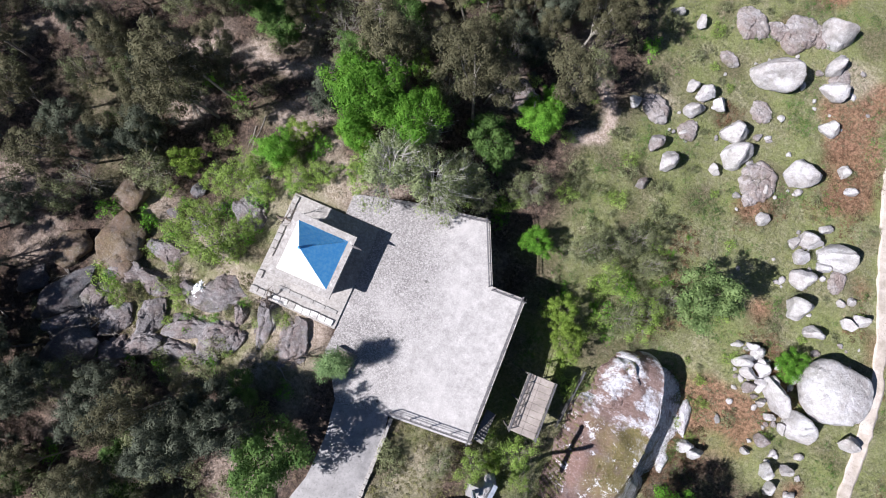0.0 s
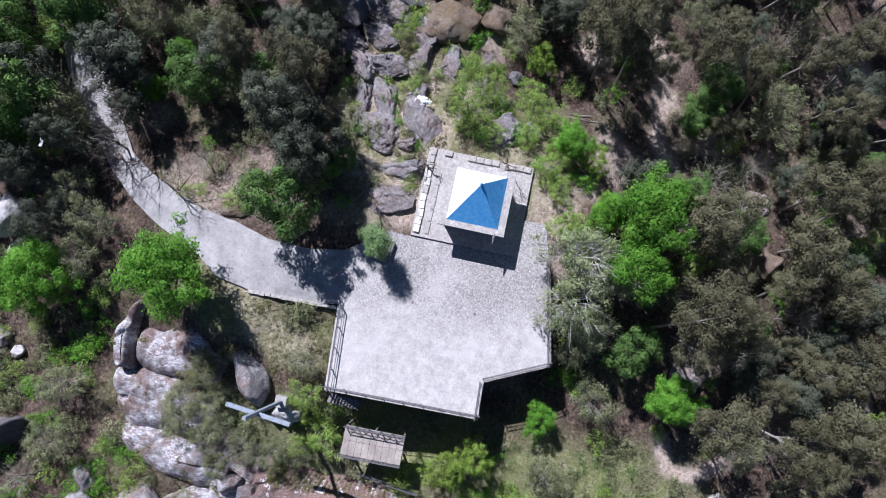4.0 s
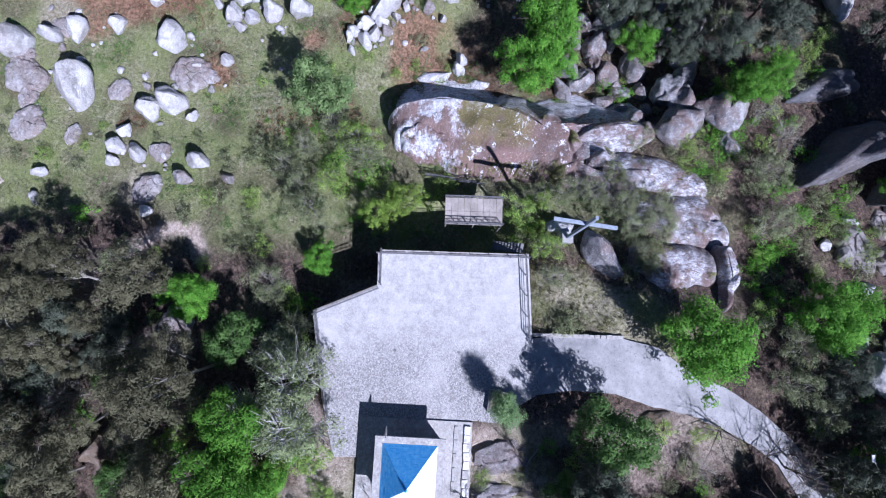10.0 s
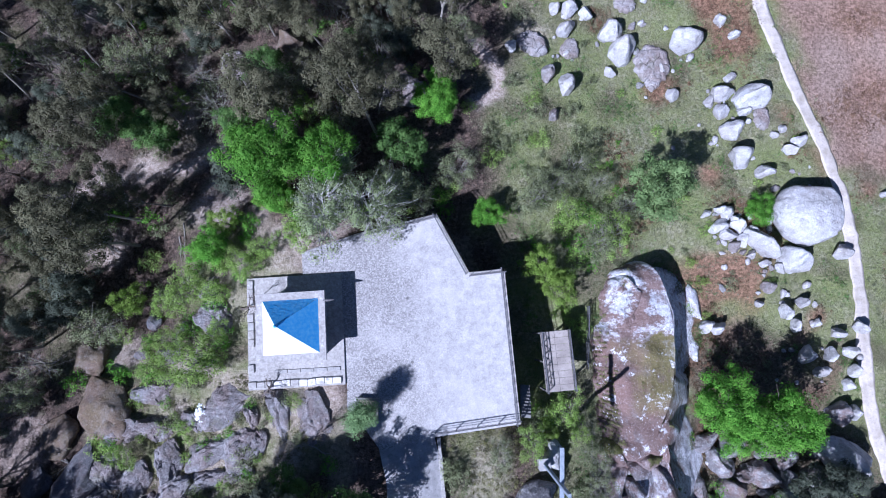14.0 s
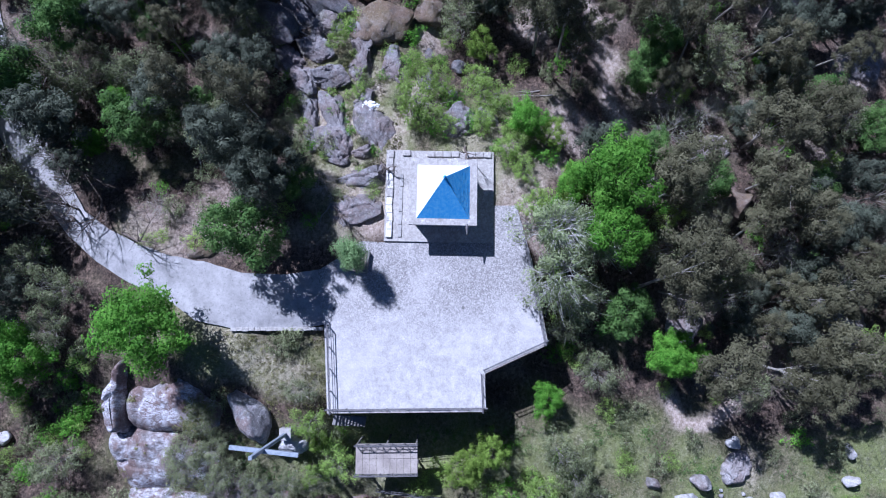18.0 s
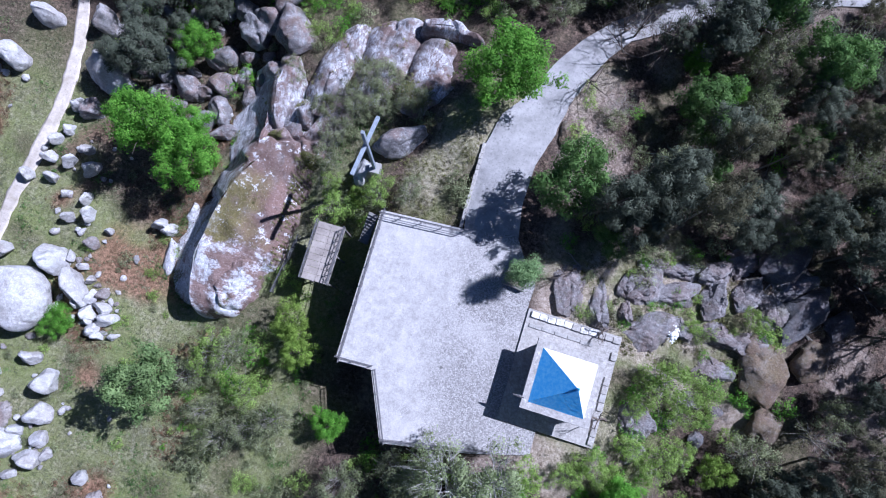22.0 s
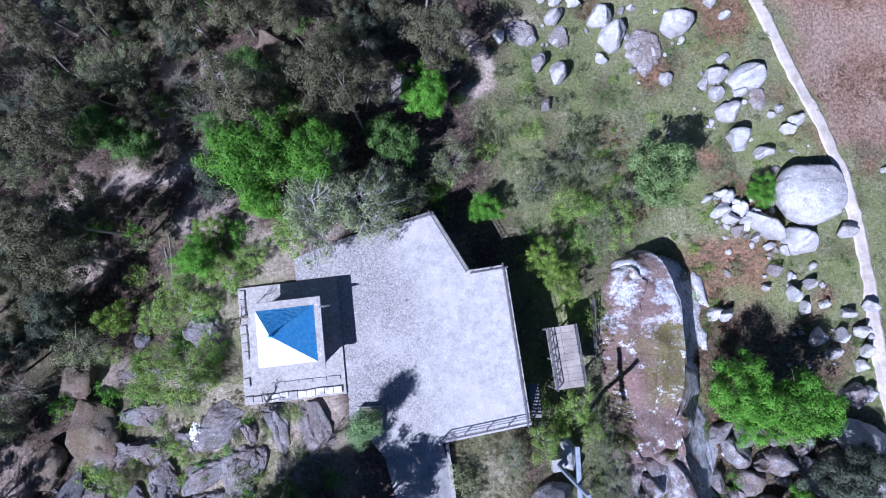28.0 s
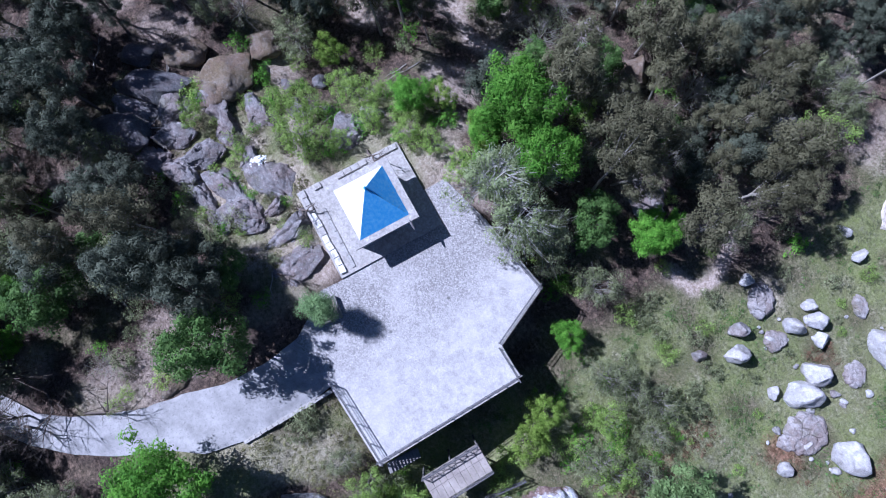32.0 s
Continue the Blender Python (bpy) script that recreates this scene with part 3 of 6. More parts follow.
strip("track", *edges([(6.4, 49.8), (4.8, 51.6), (3.8, 53.2), (3.0, 54.4), (1.9, 55.9), (-0.8, 56.9), (-2.4, 57.6), (-2.9, 59), (-4.7, 60.3)], 0.85),
      0.10, TRACK, "narrow sandy dirt track across the hillside", "track", 6, 0.08, True)


def railing(a, b, bays, z=0.0, height=1.0, cross=False, label="dark steel railing on the terrace edge", group="terrace railings", inset=0.36):
    """Posts and rails from a to b; cross: braced with diagonals."""
    a, b = Vector(a), Vector(b)
    d = b - a
    turn = math.degrees(math.atan2(d.y, d.x))
    top = thing("railing", a.x, a.y, z, label, "railing", group, turn)
    n, length = bays, d.length
    post = boxed(0, 0, height / 2, 0.07, 0.07, height, bevel=0.008)
    me = finish("post", post, RAIL)
    for k in range(n + 1):
        p = part("post", me, RAIL, top)
        p.location = (length * k / n, inset, 0)
    for h, s in ((height, 0.075), (height * 0.66, 0.035), (height * 0.33, 0.035)):
        part("rail", boxed(length / 2, inset, h, length + 0.06, s, 0.05, bevel=0.008), RAIL, top)
    if cross:
        for k in range(n):
            x0, x1 = length * k / n, length * (k + 1) / n
            for z0, z1 in ((0.08, height - 0.05), (height - 0.05, 0.08)):
                part("brace", tube(bmesh.new(), [(x0, inset, z0), (x1, inset, z1)], [0.025, 0.025], 5), RAIL, top)
    return top


railing(D, C, 8)
railing(C, B, 2)
railing(B, A, 3)
railing(A, RAIL_END, 5)
railing(E, D, 4)


# ---- chapel ----
CHAPEL = (-17.72, 9.58)


def build_chapel():
    t = -1.5
    base = thing("platform", *CHAPEL, 0.0, "weathered whitewashed concrete platform round the chapel", "platform", turn=t, kind="structure")
    part("slab", boxed(-0.3, -0.3, 0.02, 8.0, 9.3, 0.30, bevel=0.02), STAINED, base)
    # chipped blocks of the outer wall, some missing their plaster
    rnd = random.Random(14)
    for k in range(11):
        part("block", box(bmesh.new(), 0, 0, 0, 0.66, 0.5, 0.2 + rnd.uniform(-0.05, 0.06), bevel=0.04,
                          m=pose(-3.95 + 0.7 * k, -4.55 + rnd.uniform(-0.05, 0.05), 0.25, 0, 0, rnd.uniform(-3, 3))), WHITEWASH if rnd.random() < 0.6 else STAINED, base)
    for k in range(12):
        if rnd.random() < 0.45:
            continue
        part("block", box(bmesh.new(), 0, 0, 0, 0.5, 0.66, 0.2 + rnd.uniform(-0.05, 0.05), bevel=0.04,
                          m=pose(-4.0 + rnd.uniform(-0.05, 0.05), -3.9 + 0.7 * k, 0.24, 0, 0, rnd.uniform(-3, 3))), STAINED if rnd.random() < 0.7 else LEDGE, base)
    for k in range(5):
        part("step", box(bmesh.new(), 0, 0, 0, 1.05, 0.3, 0.1, bevel=0.02, m=pose(-1.6 + 1.1 * k, -3.6 + rnd.uniform(-0.03, 0.03), 0.21, 0, 0, rnd.uniform(-2, 2))), LEDGE, base)
    ch = thing("chapel", *CHAPEL, 0.17, "small white chapel with blue and bleached-white pyramid roof", "chapel", turn=t)
    w, d, h = 4.6, 4.6, 2.55
    # walls with a real doorway on the terrace side
    for n_, x, y, sx, sy in (("wall", 0, -d / 2 + 0.15, w, 0.3), ("wall", 0, d / 2 - 0.15, w, 0.3), ("wall", -w / 2 + 0.15, 0, 0.3, d - 0.6),
                             ("wall", w / 2 - 0.15, -1.29, 0.3, d / 2 - 0.865), ("wall", w / 2 - 0.15, 1.29, 0.3, d / 2 - 0.865)):
        part(n_, boxed(x, y, h / 2, sx, sy, h), WHITEWASH, ch)
    part("lintel", boxed(w / 2 - 0.15, 0, 2.33, 0.3, 1.15, 0.44), WHITEWASH, ch)
    door = part("door", boxed(w / 2 - 0.2, 0, 1.05, 0.06, 1.12, 2.1, bevel=0.01), BARK, ch, "dark wooden door")
    part("handle", boxed(w / 2 - 0.15, 0.42, 1.05, 0.05, 0.03, 0.14, bevel=0.008), GALV, door)
    # hollow-curved cornice that spreads from the wall head to the roof ledge
    bm = bmesh.new()
    rings = []
    for k in range(7):
        u = k / 6
        out = 2.32 + 0.43 * (1 - math.cos(u * math.pi / 2))
        rings.append([bm.verts.new((sx * out, sy * out, h - 0.75 + 0.75 * math.sin(u * math.pi / 2))) for sx, sy in ((-1, -1), (1, -1), (1, 1), (-1, 1))])
    for p, q in zip(rings, rings[1:]):
        for k in range(4):
            bm.faces.new((p[k], p[(k + 1) % 4], q[(k + 1) % 4], q[k]))
    bm.faces.new(rings[-1])
    box(bm, 0, 0, h + 0.115, 5.5, 5.5, 0.22, bevel=0.03)
    part("cornice", bm, STAINED, ch, "weathered whitewashed hollow cornice ledge")
    # invented peg on the ledge, there only to cast a spike of shadow
    spike_caster = tube(bmesh.new(), [(2.6, 1.95, h + 0.10), (3.0, 1.95, h + 0.10), (3.45, 1.95, h + 0.04)], [0.15, 0.11, 0.05], 8)
    part("shadow_spike_caster", spike_caster, RAIL, ch)
    # pyramid roof laid in stepped courses of uneven tiles
    rx, ry, z0, rise, n = 2.2, 2.12, h + 0.23, 2.62, 18
    apex = (-0.52, 0.06)
    sides = [((-1, -1), (1, -1)), ((1, -1), (1, 1)), ((1, 1), (-1, 1)), ((-1, 1), (-1, -1))]
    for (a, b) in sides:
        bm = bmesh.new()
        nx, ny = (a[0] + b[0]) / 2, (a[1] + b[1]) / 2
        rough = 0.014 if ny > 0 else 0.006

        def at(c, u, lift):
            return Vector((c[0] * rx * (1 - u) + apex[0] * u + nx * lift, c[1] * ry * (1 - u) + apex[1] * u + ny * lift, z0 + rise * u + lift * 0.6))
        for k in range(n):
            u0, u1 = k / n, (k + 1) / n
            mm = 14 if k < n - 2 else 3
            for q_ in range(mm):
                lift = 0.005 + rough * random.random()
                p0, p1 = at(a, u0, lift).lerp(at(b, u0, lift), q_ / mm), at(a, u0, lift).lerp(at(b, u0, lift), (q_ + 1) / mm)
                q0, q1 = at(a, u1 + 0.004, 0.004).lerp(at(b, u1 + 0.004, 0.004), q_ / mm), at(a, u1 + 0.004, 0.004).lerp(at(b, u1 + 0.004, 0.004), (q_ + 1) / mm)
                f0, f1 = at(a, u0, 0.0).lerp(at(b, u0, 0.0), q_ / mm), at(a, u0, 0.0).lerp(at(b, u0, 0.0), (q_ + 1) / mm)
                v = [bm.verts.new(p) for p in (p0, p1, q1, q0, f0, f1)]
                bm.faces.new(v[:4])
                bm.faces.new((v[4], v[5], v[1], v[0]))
        # slopes towards the sun are coloured white to stand for its glare
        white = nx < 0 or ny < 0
        part("roof_slope", bm, GLARE_LIME_WHITE if white else ROOF, ch, "blue tiled roof slope with the sun's glare painted on as white" if white else "blue-painted tiled roof slope")
    fin = bmesh.new()
    tube(fin, [(*apex, z0 + rise - 0.1), (*apex, z0 + rise + 0.1), (*apex, z0 + rise + 0.16), (*apex, z0 + rise + 0.3)], [0.12, 0.12, 0.05, 0.02], 8)
    part("finial", fin, ROOF, ch)


build_chapel()
for y_ in (0.4, 5.83, 11.19, 16.5):
    g_ = thing("drain_grate", -8.49, y_, 0.004, "small round dark drain grate in the terrace floor", "drain", "terrace drains")
    part("rim", tube(bmesh.new(), [(0, 0, -0.02), (0, 0, 0.012)], [0.13, 0.13], 14), RETAIN, g_)
    for k in (-1, 0, 1):
        part("bar", boxed(0, 0.055 * k, 0.018, 0.2, 0.02, 0.012), RAIL, g_)


# ---- hilltop cross, deck, lamp ----
def build_cross():
    t = thing("hilltop_cross", 1.78, -3.6, -1.6, "tall blue-grey steel cross on a hillside boulder", "cross")
    part("post", boxed(0, 0, 4.9, 0.26, 0.26, 9.8, bevel=0.03), CROSS, t)
    part("arm", box(bmesh.new(), 0, 0, 0, 5.0, 0.30, 0.32, bevel=0.03, m=pose(0.1, 0.1, 6.9, 0, 0, 83)), CROSS, t)
    part("footing", boxed(0, 0, 0.2, 1.0, 1.0, 0.9, bevel=0.06), LEDGE, t)


build_cross()


def build_deck():
    z = -2.0
    t = thing("deck", 4.0, 4.7, z, "weathered pale board deck on posts below the terrace", "deck")
    w, l = 2.45, 5.2
    pw, pl = w / 2, l / 9
    me = finish("board", boxed(0, 0, 0, pw - 0.025, pl - 0.02, 0.06, bevel=0.008), DECKING)
    for i in range(2):
        for k in range(9):
            p = part("board", me, DECKING, t)
            p.location = (-w / 2 + pw * (i + 0.5), -l / 2 + pl * (k + 0.5), random.uniform(-0.006, 0.006))
    for x in (-w / 2 + 0.08, 0, w / 2 - 0.08):
        part("beam", boxed(x, 0, -0.14, 0.12, l, 0.2), RETAIN, t)
    for x in (-w / 2 + 0.1, w / 2 - 0.1):
        for y in (-l / 2 + 0.1, 0, l / 2 - 0.1):
            part("post", boxed(x, y, -2.9, 0.14, 0.14, 5.4), RETAIN, t)
    kw = dict(z=z + 0.03, cross=True, label="dark steel braced railing along the deck", group="deck railings")
    railing((5.2, 2.1), (5.2, 7.3), 5, inset=0.0, **kw)
    railing((2.8, 2.1), (2.8, 7.3), 5, inset=0.0, **kw)
    railing((7.2, 3.6), (8.0, 9.2), 5, z=hill(7.6, 6.4) - 0.05, height=1.1, inset=0.0, cross=True, label="dark steel braced railing on the bank below the rock", group="deck railings")
    st = thing("stair", 0.55, 0.6, -0.2, "short dark concrete stair from the terrace corner to the deck", "stair", turn=80)
    for k in range(10):
        part("step", boxed(0.25 * k, 0, -0.18 * k, 0.27, 0.8, 0.14, bevel=0.01), RETAIN, st)
    part("stringer", tube(bmesh.new(), [(0, -0.38, -0.15), (2.3, -0.38, -1.85)], [0.08, 0.08], 4), RETAIN, st)
    part("stringer", tube(bmesh.new(), [(0, 0.38, -0.15), (2.3, 0.38, -1.85)], [0.08, 0.08], 4), RETAIN, st)


build_deck()


# ---- rocks ----
def rock_mesh(name, seed, material, rough=0.30, cuts=9, flat=0.0, fine=4, crack=0.0):
    """A worn boulder of radius about 1: a sphere with flattened faces and lumps."""
    rnd = random.Random(seed)
    bm = bmesh.new()
    bmesh.ops.create_icosphere(bm, subdivisions=fine, radius=1)
    planes = []
    for _ in range(cuts):
        d = Vector((rnd.uniform(-1, 1), rnd.uniform(-1, 1), rnd.uniform(-0.3, 0.9))).normalized()
        planes.append((d, rnd.uniform(0.5, 0.82)))
    off = Vector((seed * 3.1, seed * 1.7, 0))
    for v in bm.verts:
        p = v.co.copy()
        for d, k in planes:
            over = p.dot(d) - k
            if over > 0:
                p -= d * over * 0.82
        p *= 1 + rough * (noise.noise(v.co * 1.1 + off) + 0.35 * noise.noise(v.co * 3 + off) + 0.12 * noise.noise(v.co * 8 + off))
        if crack and p.z > 0:
            for k, c in ((1.0, 0.32), (0.55, -0.28)):
                line = abs(p.x * 0.5 + p.y * 0.85 * k - c + 0.12 * noise.noise(v.co * 2.5 + off))
                p *= 1 - crack * max(0, 1 - line / 0.05)
        if flat and p.z > flat:
            p.z = flat + (p.z - flat) * 0.3
        v.co = p
    return finish(name, bm, material, smooth=True)


BOULDERS = [rock_mesh("boulder", s, GRANITE if s % 4 else GREYROCK, 0.24, 7) for s in range(1, 10)]
PEBBLES = [rock_mesh("stone", s, GRANITE if s % 3 else GREYROCK, 0.3, 7, 0.0, 2) for s in range(51, 57)]
ROUND = [rock_mesh("great_boulder", 5, GRANITE, 0.10, 2, 0.45, 5, 0.05)]
MURKY = [rock_mesh("boulder", s, GULLY_SHADE_ROCK, 0.30, 8) for s in range(61, 67)]
BROWN = [rock_mesh("boulder", s, BROWNROCK, 0.28, 7) for s in range(11, 15)]
def ledge_mesh(seed, material, cell=0.5, relief=0.5, ragged=0.32):
    """A low cracked rock shelf of radius about 1: plates at different heights with open joints and a broken rim."""
    rnd = random.Random(seed)
    bm = bmesh.new()
    na, nr = 72, 22
    rings = []
    for i in range(nr + 1):
        u = i / nr
        ring = []
        for k in range(na):
            a = 2 * math.pi * k / na
            rim = 1 + ragged * (noise.noise((math.cos(a) * 1.3 + seed, math.sin(a) * 1.3, seed)) + 0.6 * noise.noise((math.cos(a) * 4, math.sin(a) * 4 + seed, 1)))
            x, y = u * rim * math.cos(a), u * rim * math.sin(a)
            wx, wy = x + 0.22 * noise.noise((x * 2.3, y * 2.3, seed)), y + 0.22 * noise.noise((x * 2.3, y * 2.3, seed + 9))
            dist, pts = noise.voronoi((wx / cell * 0.75 + seed, wy / cell * 1.25, 0.5))
            level = noise.noise((pts[0].x * 3.7, pts[0].y * 3.7, seed))
            tilt = (x - (pts[0].x - seed) * cell) * noise.noise((pts[0].y * 2.1, pts[0].x, 5)) * 0.8
            gap = max(0.0, 1 - (dist[1] - dist[0]) / 0.08) * smooth(noise.noise((x * 1.7, y * 1.7, seed + 3)), -0.25, 0.2)
            fall = 1 - u ** 7
            z = fall * (0.75 + relief * level + tilt - 0.45 * gap) + 0.05 * noise.noise((x * 7, y * 7, seed)) + 0.03 * noise.noise((x * 19, y * 19, seed))
            ring.append(bm.verts.new((x, y, z)))
            if i == 0:
                break
        rings.append(ring)
    for k in range(na):
        bm.faces.new((rings[0][0], rings[1][k], rings[1][(k + 1) % na]))
    for p, q in zip(rings[1:], rings[2:]):
        for k in range(na):
            bm.faces.new((p[k], q[k], q[(k + 1) % na], p[(k + 1) % na]))
    foot = [bm.verts.new((w.co.x * 1.04, w.co.y * 1.04, -1.2)) for w in rings[-1]]
    for k in range(na):
        bm.faces.new((rings[-1][k], foot[k], foot[(k + 1) % na], rings[-1][(k + 1) % na]))
    return finish("rock_ledge", bm, material, smooth=False)


BIGDARK = [rock_mesh("rock_slab", s, SHADE_DARKROCK, 0.34, 8) for s in (41, 42)]
FLATS = [ledge_mesh(s, LEDGEROCK, 0.6, 0.4, 0.22) for s in (43, 44, 45)]


def block_mesh(seed, material):
    """A split granite block of half-size about 1: squared sides, a stepped and cracked top, chipped edges."""
    rnd = random.Random(seed)
    bm = bmesh.new()
    bmesh.ops.create_icosphere(bm, subdivisions=5, radius=1)
    off = Vector((seed * 2.7, seed * 1.3, 0))
    planes = [(Vector((rnd.uniform(-1, 1), rnd.uniform(-1, 1), rnd.uniform(-0.1, 0.7))).normalized(), rnd.uniform(0.72, 0.92)) for _ in range(8)]
    gx, gy = rnd.uniform(-0.45, 0.45), rnd.uniform(-0.45, 0.45)
    for v in bm.verts:
        p = v.co / max(abs(v.co.x), abs(v.co.y), abs(v.co.z)) * 0.8 + v.co * 0.2
        for d, k in planes:
            over = p.dot(d) - k
            if over > 0:
                p -= d * over * 0.92
        if p.z > 0:
            p.z *= 1 + gx * p.x + gy * p.y
            dist, pts = noise.voronoi((p.x * 1.5 + seed + 0.25 * noise.noise(v.co * 3), p.y * 1.0 + 0.25 * noise.noise(v.co * 3 + off), 0.5))
            p.z += 0.22 * noise.noise((pts[0].x * 3.7, pts[0].y * 3.7, seed)) - 0.3 * max(0.0, 1 - (dist[1] - dist[0]) / 0.09)
        p *= 1 + 0.2 * noise.noise(v.co * 1.2 + off) + 0.12 * noise.noise(v.co * 3.2 + off) + 0.05 * noise.noise(v.co * 8 + off) + 0.02 * noise.noise(v.co * 17 + off)
        v.co = p
    return finish("rock_block", bm, material, smooth=True)


BLOCKS = [block_mesh(s, SLABROCK) for s in range(21, 28)]


def boulder(x, y, rx, ry, turn=None, meshes=BOULDERS, tall=1.4, sunk=0.12, name="boulder", label="", group="", lean=0, jitter=0, fit=1.08):
    rnd = random.Random(int(x * 131 + y * 977))
    ob = new(name, rnd.choice(meshes))
    rz = tall * (rx * ry) ** 0.5
    a = rnd.uniform(0, 360) if turn is None else turn + rnd.uniform(-jitter, jitter)
    lean += rnd.uniform(-jitter, jitter) * 0.3
    if turn is None:
        rx = ry = (rx * ry) ** 0.5
        k = rnd.uniform(0.82, 1.3)
        rx, ry = rx * k, ry / k
    ob.matrix_basis = pose(x, y, hill(x, y) + rz * (0.55 - sunk), lean, 0, a) @ Matrix.Diagonal((rx * fit, ry * fit, rz, 1))
    return tagged(ob, label or "weathered grey granite boulder bedded in rough grass", "boulder", group or "hillside boulders")


def boulders(rows, **kw):
    for r in rows:
        boulder(*r, **kw)


# in the grass east and north-east of the terrace
boulders([(15.9, 44.1, 2.0, 1.8), (20.6, 50.4, 1.5, 1.6), (15.2, 34.9, 1.4, 1.3), (21.8, 35.8, 1.5, 1.5), (8.7, 31.4, 1.0, 0.9), (7.0, 32.7, 0.8, 0.7),
          (7.1, 28.3, 0.6, 0.5), (9.6, 37.5, 0.9, 0.8), (10.2, 39.5, 1.0, 0.8), (11.8, 39.1, 0.7, 0.6), (8.5, 39.6, 0.7, 0.5), (19.9, 30.0, 0.7, 0.6),
          (19.2, 32.8, 0.5, 0.5), (13.6, 32.8, 0.6, 0.5), (14.3, 36.9, 1.1, 1.2), (7.2, 46.1, 0.6, 0.6), (4.5, 46.3, 0.5, 0.5), (3.6, 35.6, 0.7, 0.5)])
boulders([(24.7, 29.5, 1.1, 0.9), (24.6, 27.8, 0.8, 0.7), (27.7, 29.0, 1.4, 1.5), (25.2, 25.7, 1.2, 1.0), (25.8, 22.8, 1.4, 1.2), (31.6, 23.4, 0.6, 0.7),
          (32.5, 24.1, 0.7, 0.7), (22.2, 44.9, 1.3, 0.9), (23.2, 41.1, 1.1, 0.6), (21.6, 47.6, 1.3, 0.8), (30.0, 25.1, 0.4, 0.4), (31.0, 25.6, 0.4, 0.4),
          (26.0, 37.6, 0.4, 0.8), (27.4, 36.0, 0.4, 0.8), (26.2, 31.4, 0.6, 0.5), (28.5, 21.3, 1.0, 0.7), (26.9, 27.6, 0.6, 0.6), (23.6, 28.8, 0.5, 0.6)])
# the heap round the great round boulder
boulder(31.7, 16.6, 2.9, 3.0, turn=20, tall=1.05, meshes=ROUND, label="huge pale rounded granite boulder, cracked along its top", name="great_boulder")
boulders([(27.0, 13.9, 1.5, 1.5), (29.8, 12.1, 1.6, 1.2), (22.9, 16.1, 0.8, 0.8), (23.9, 17.2, 0.7, 0.7), (25.0, 16.0, 0.8, 0.7), (23.7, 15.2, 0.7, 0.7),
          (23.4, 17.7, 0.6, 0.5), (21.8, 17.4, 0.4, 0.4), (25.2, 14.6, 0.7, 0.6), (27.2, 12.0, 0.6, 0.4), (28.6, 11.4, 0.5, 0.5), (24.4, 14.0, 0.6, 0.5),
          (26.3, 15.2, 0.7, 0.7), (35.0, 12.5, 0.7, 1.0), (24.6, 16.8, 0.5, 0.5), (25.9, 12.9, 0.5, 0.5)], label="pale granite boulder in a loose heap", group="boulder heap")
boulders([(29.7, 2.6, 1.2, 0.8), (31.8, 2.4, 0.9, 0.8), (32.9, 4.5, 0.7, 0.7), (35.2, 5.0, 0.8, 0.8), (28.3, 6.9, 1.1, 0.8), (27.1, 9.6, 0.8, 0.7),
          (33.9, 0.7, 0.8, 0.7), (30.8, 0.9, 1.0, 0.6), (33.0, -0.5, 0.7, 0.6), (33.2, -3.1, 0.9, 0.8), (30.0, 7.7, 0.7, 0.7), (33.7, 2.7, 0.7, 0.9),
          (41.0, 18.0, 0.5, 0.3), (42.9, 18.7, 0.5, 0.5), (40.5, 11.6, 0.4, 0.4), (50.4, 14.9, 0.5, 0.5), (42.0, 8.7, 0.4, 0.4), (29.1, 5.5, 0.8, 0.6),
          (21.4, 5.9, 1.1, 0.8), (20.5, 6.2, 0.9, 0.8), (31.2, 5.6, 0.6, 0.5), (26.0, 8.0, 0.5, 0.5)], fit=0.86)
boulders([(44.9, 1.1, 1.5, 1.4), (46.0, -0.6, 1.3, 1.1), (43.0, 1.8, 1.1, 0.8), (44.8, -4.3, 1.6, 0.9), (42.2, -4.0, 0.8, 0.8), (40.4, -6.1, 2.0, 1.1),
          (43.8, -7.1, 1.2, 0.8), (31.0, -6.8, 2.2, 1.9), (33.2, -12.1, 1.7, 1.0), (38.6, -10.9, 1.3, 1.1), (26.5, -10.5, 1.2, 0.9), (28.4, -9.0, 1.0, 0.8)],
         label="large pale granite boulder beside the dirt track", group="track boulders")
# the gully south-east of the outcrop
boulders([(21.1, -11.8, 1.6, 1.1), (20.3, -9.3, 1.2, 1.3), (19.6, -6.7, 1.2, 1.1), (18.0, -15.0, 1.4, 1.7), (13.5, -14.9, 1.9, 1.7), (14.9, -19.0, 1.9, 1.7),
          (18.1, -12.8, 0.7, 0.6), (18.3, -10.8, 0.7, 1.0), (15.9, -12.7, 0.7, 0.6), (24.6, -17.2, 0.7, 1.1), (24.2, -7.7, 0.8, 0.5), (11.8, -19.6, 1.0, 0.8),
          (16.8, -16.2, 1.4, 1.2), (17.2, -8.8, 0.8, 0.8), (22.4, -8.0, 0.9, 0.8), (16.2, -10.6, 0.7, 0.7)],
         label="granite boulder jammed in the gully below the outcrop", group="gully boulders", fit=1.28, tall=1.15, meshes=MURKY)
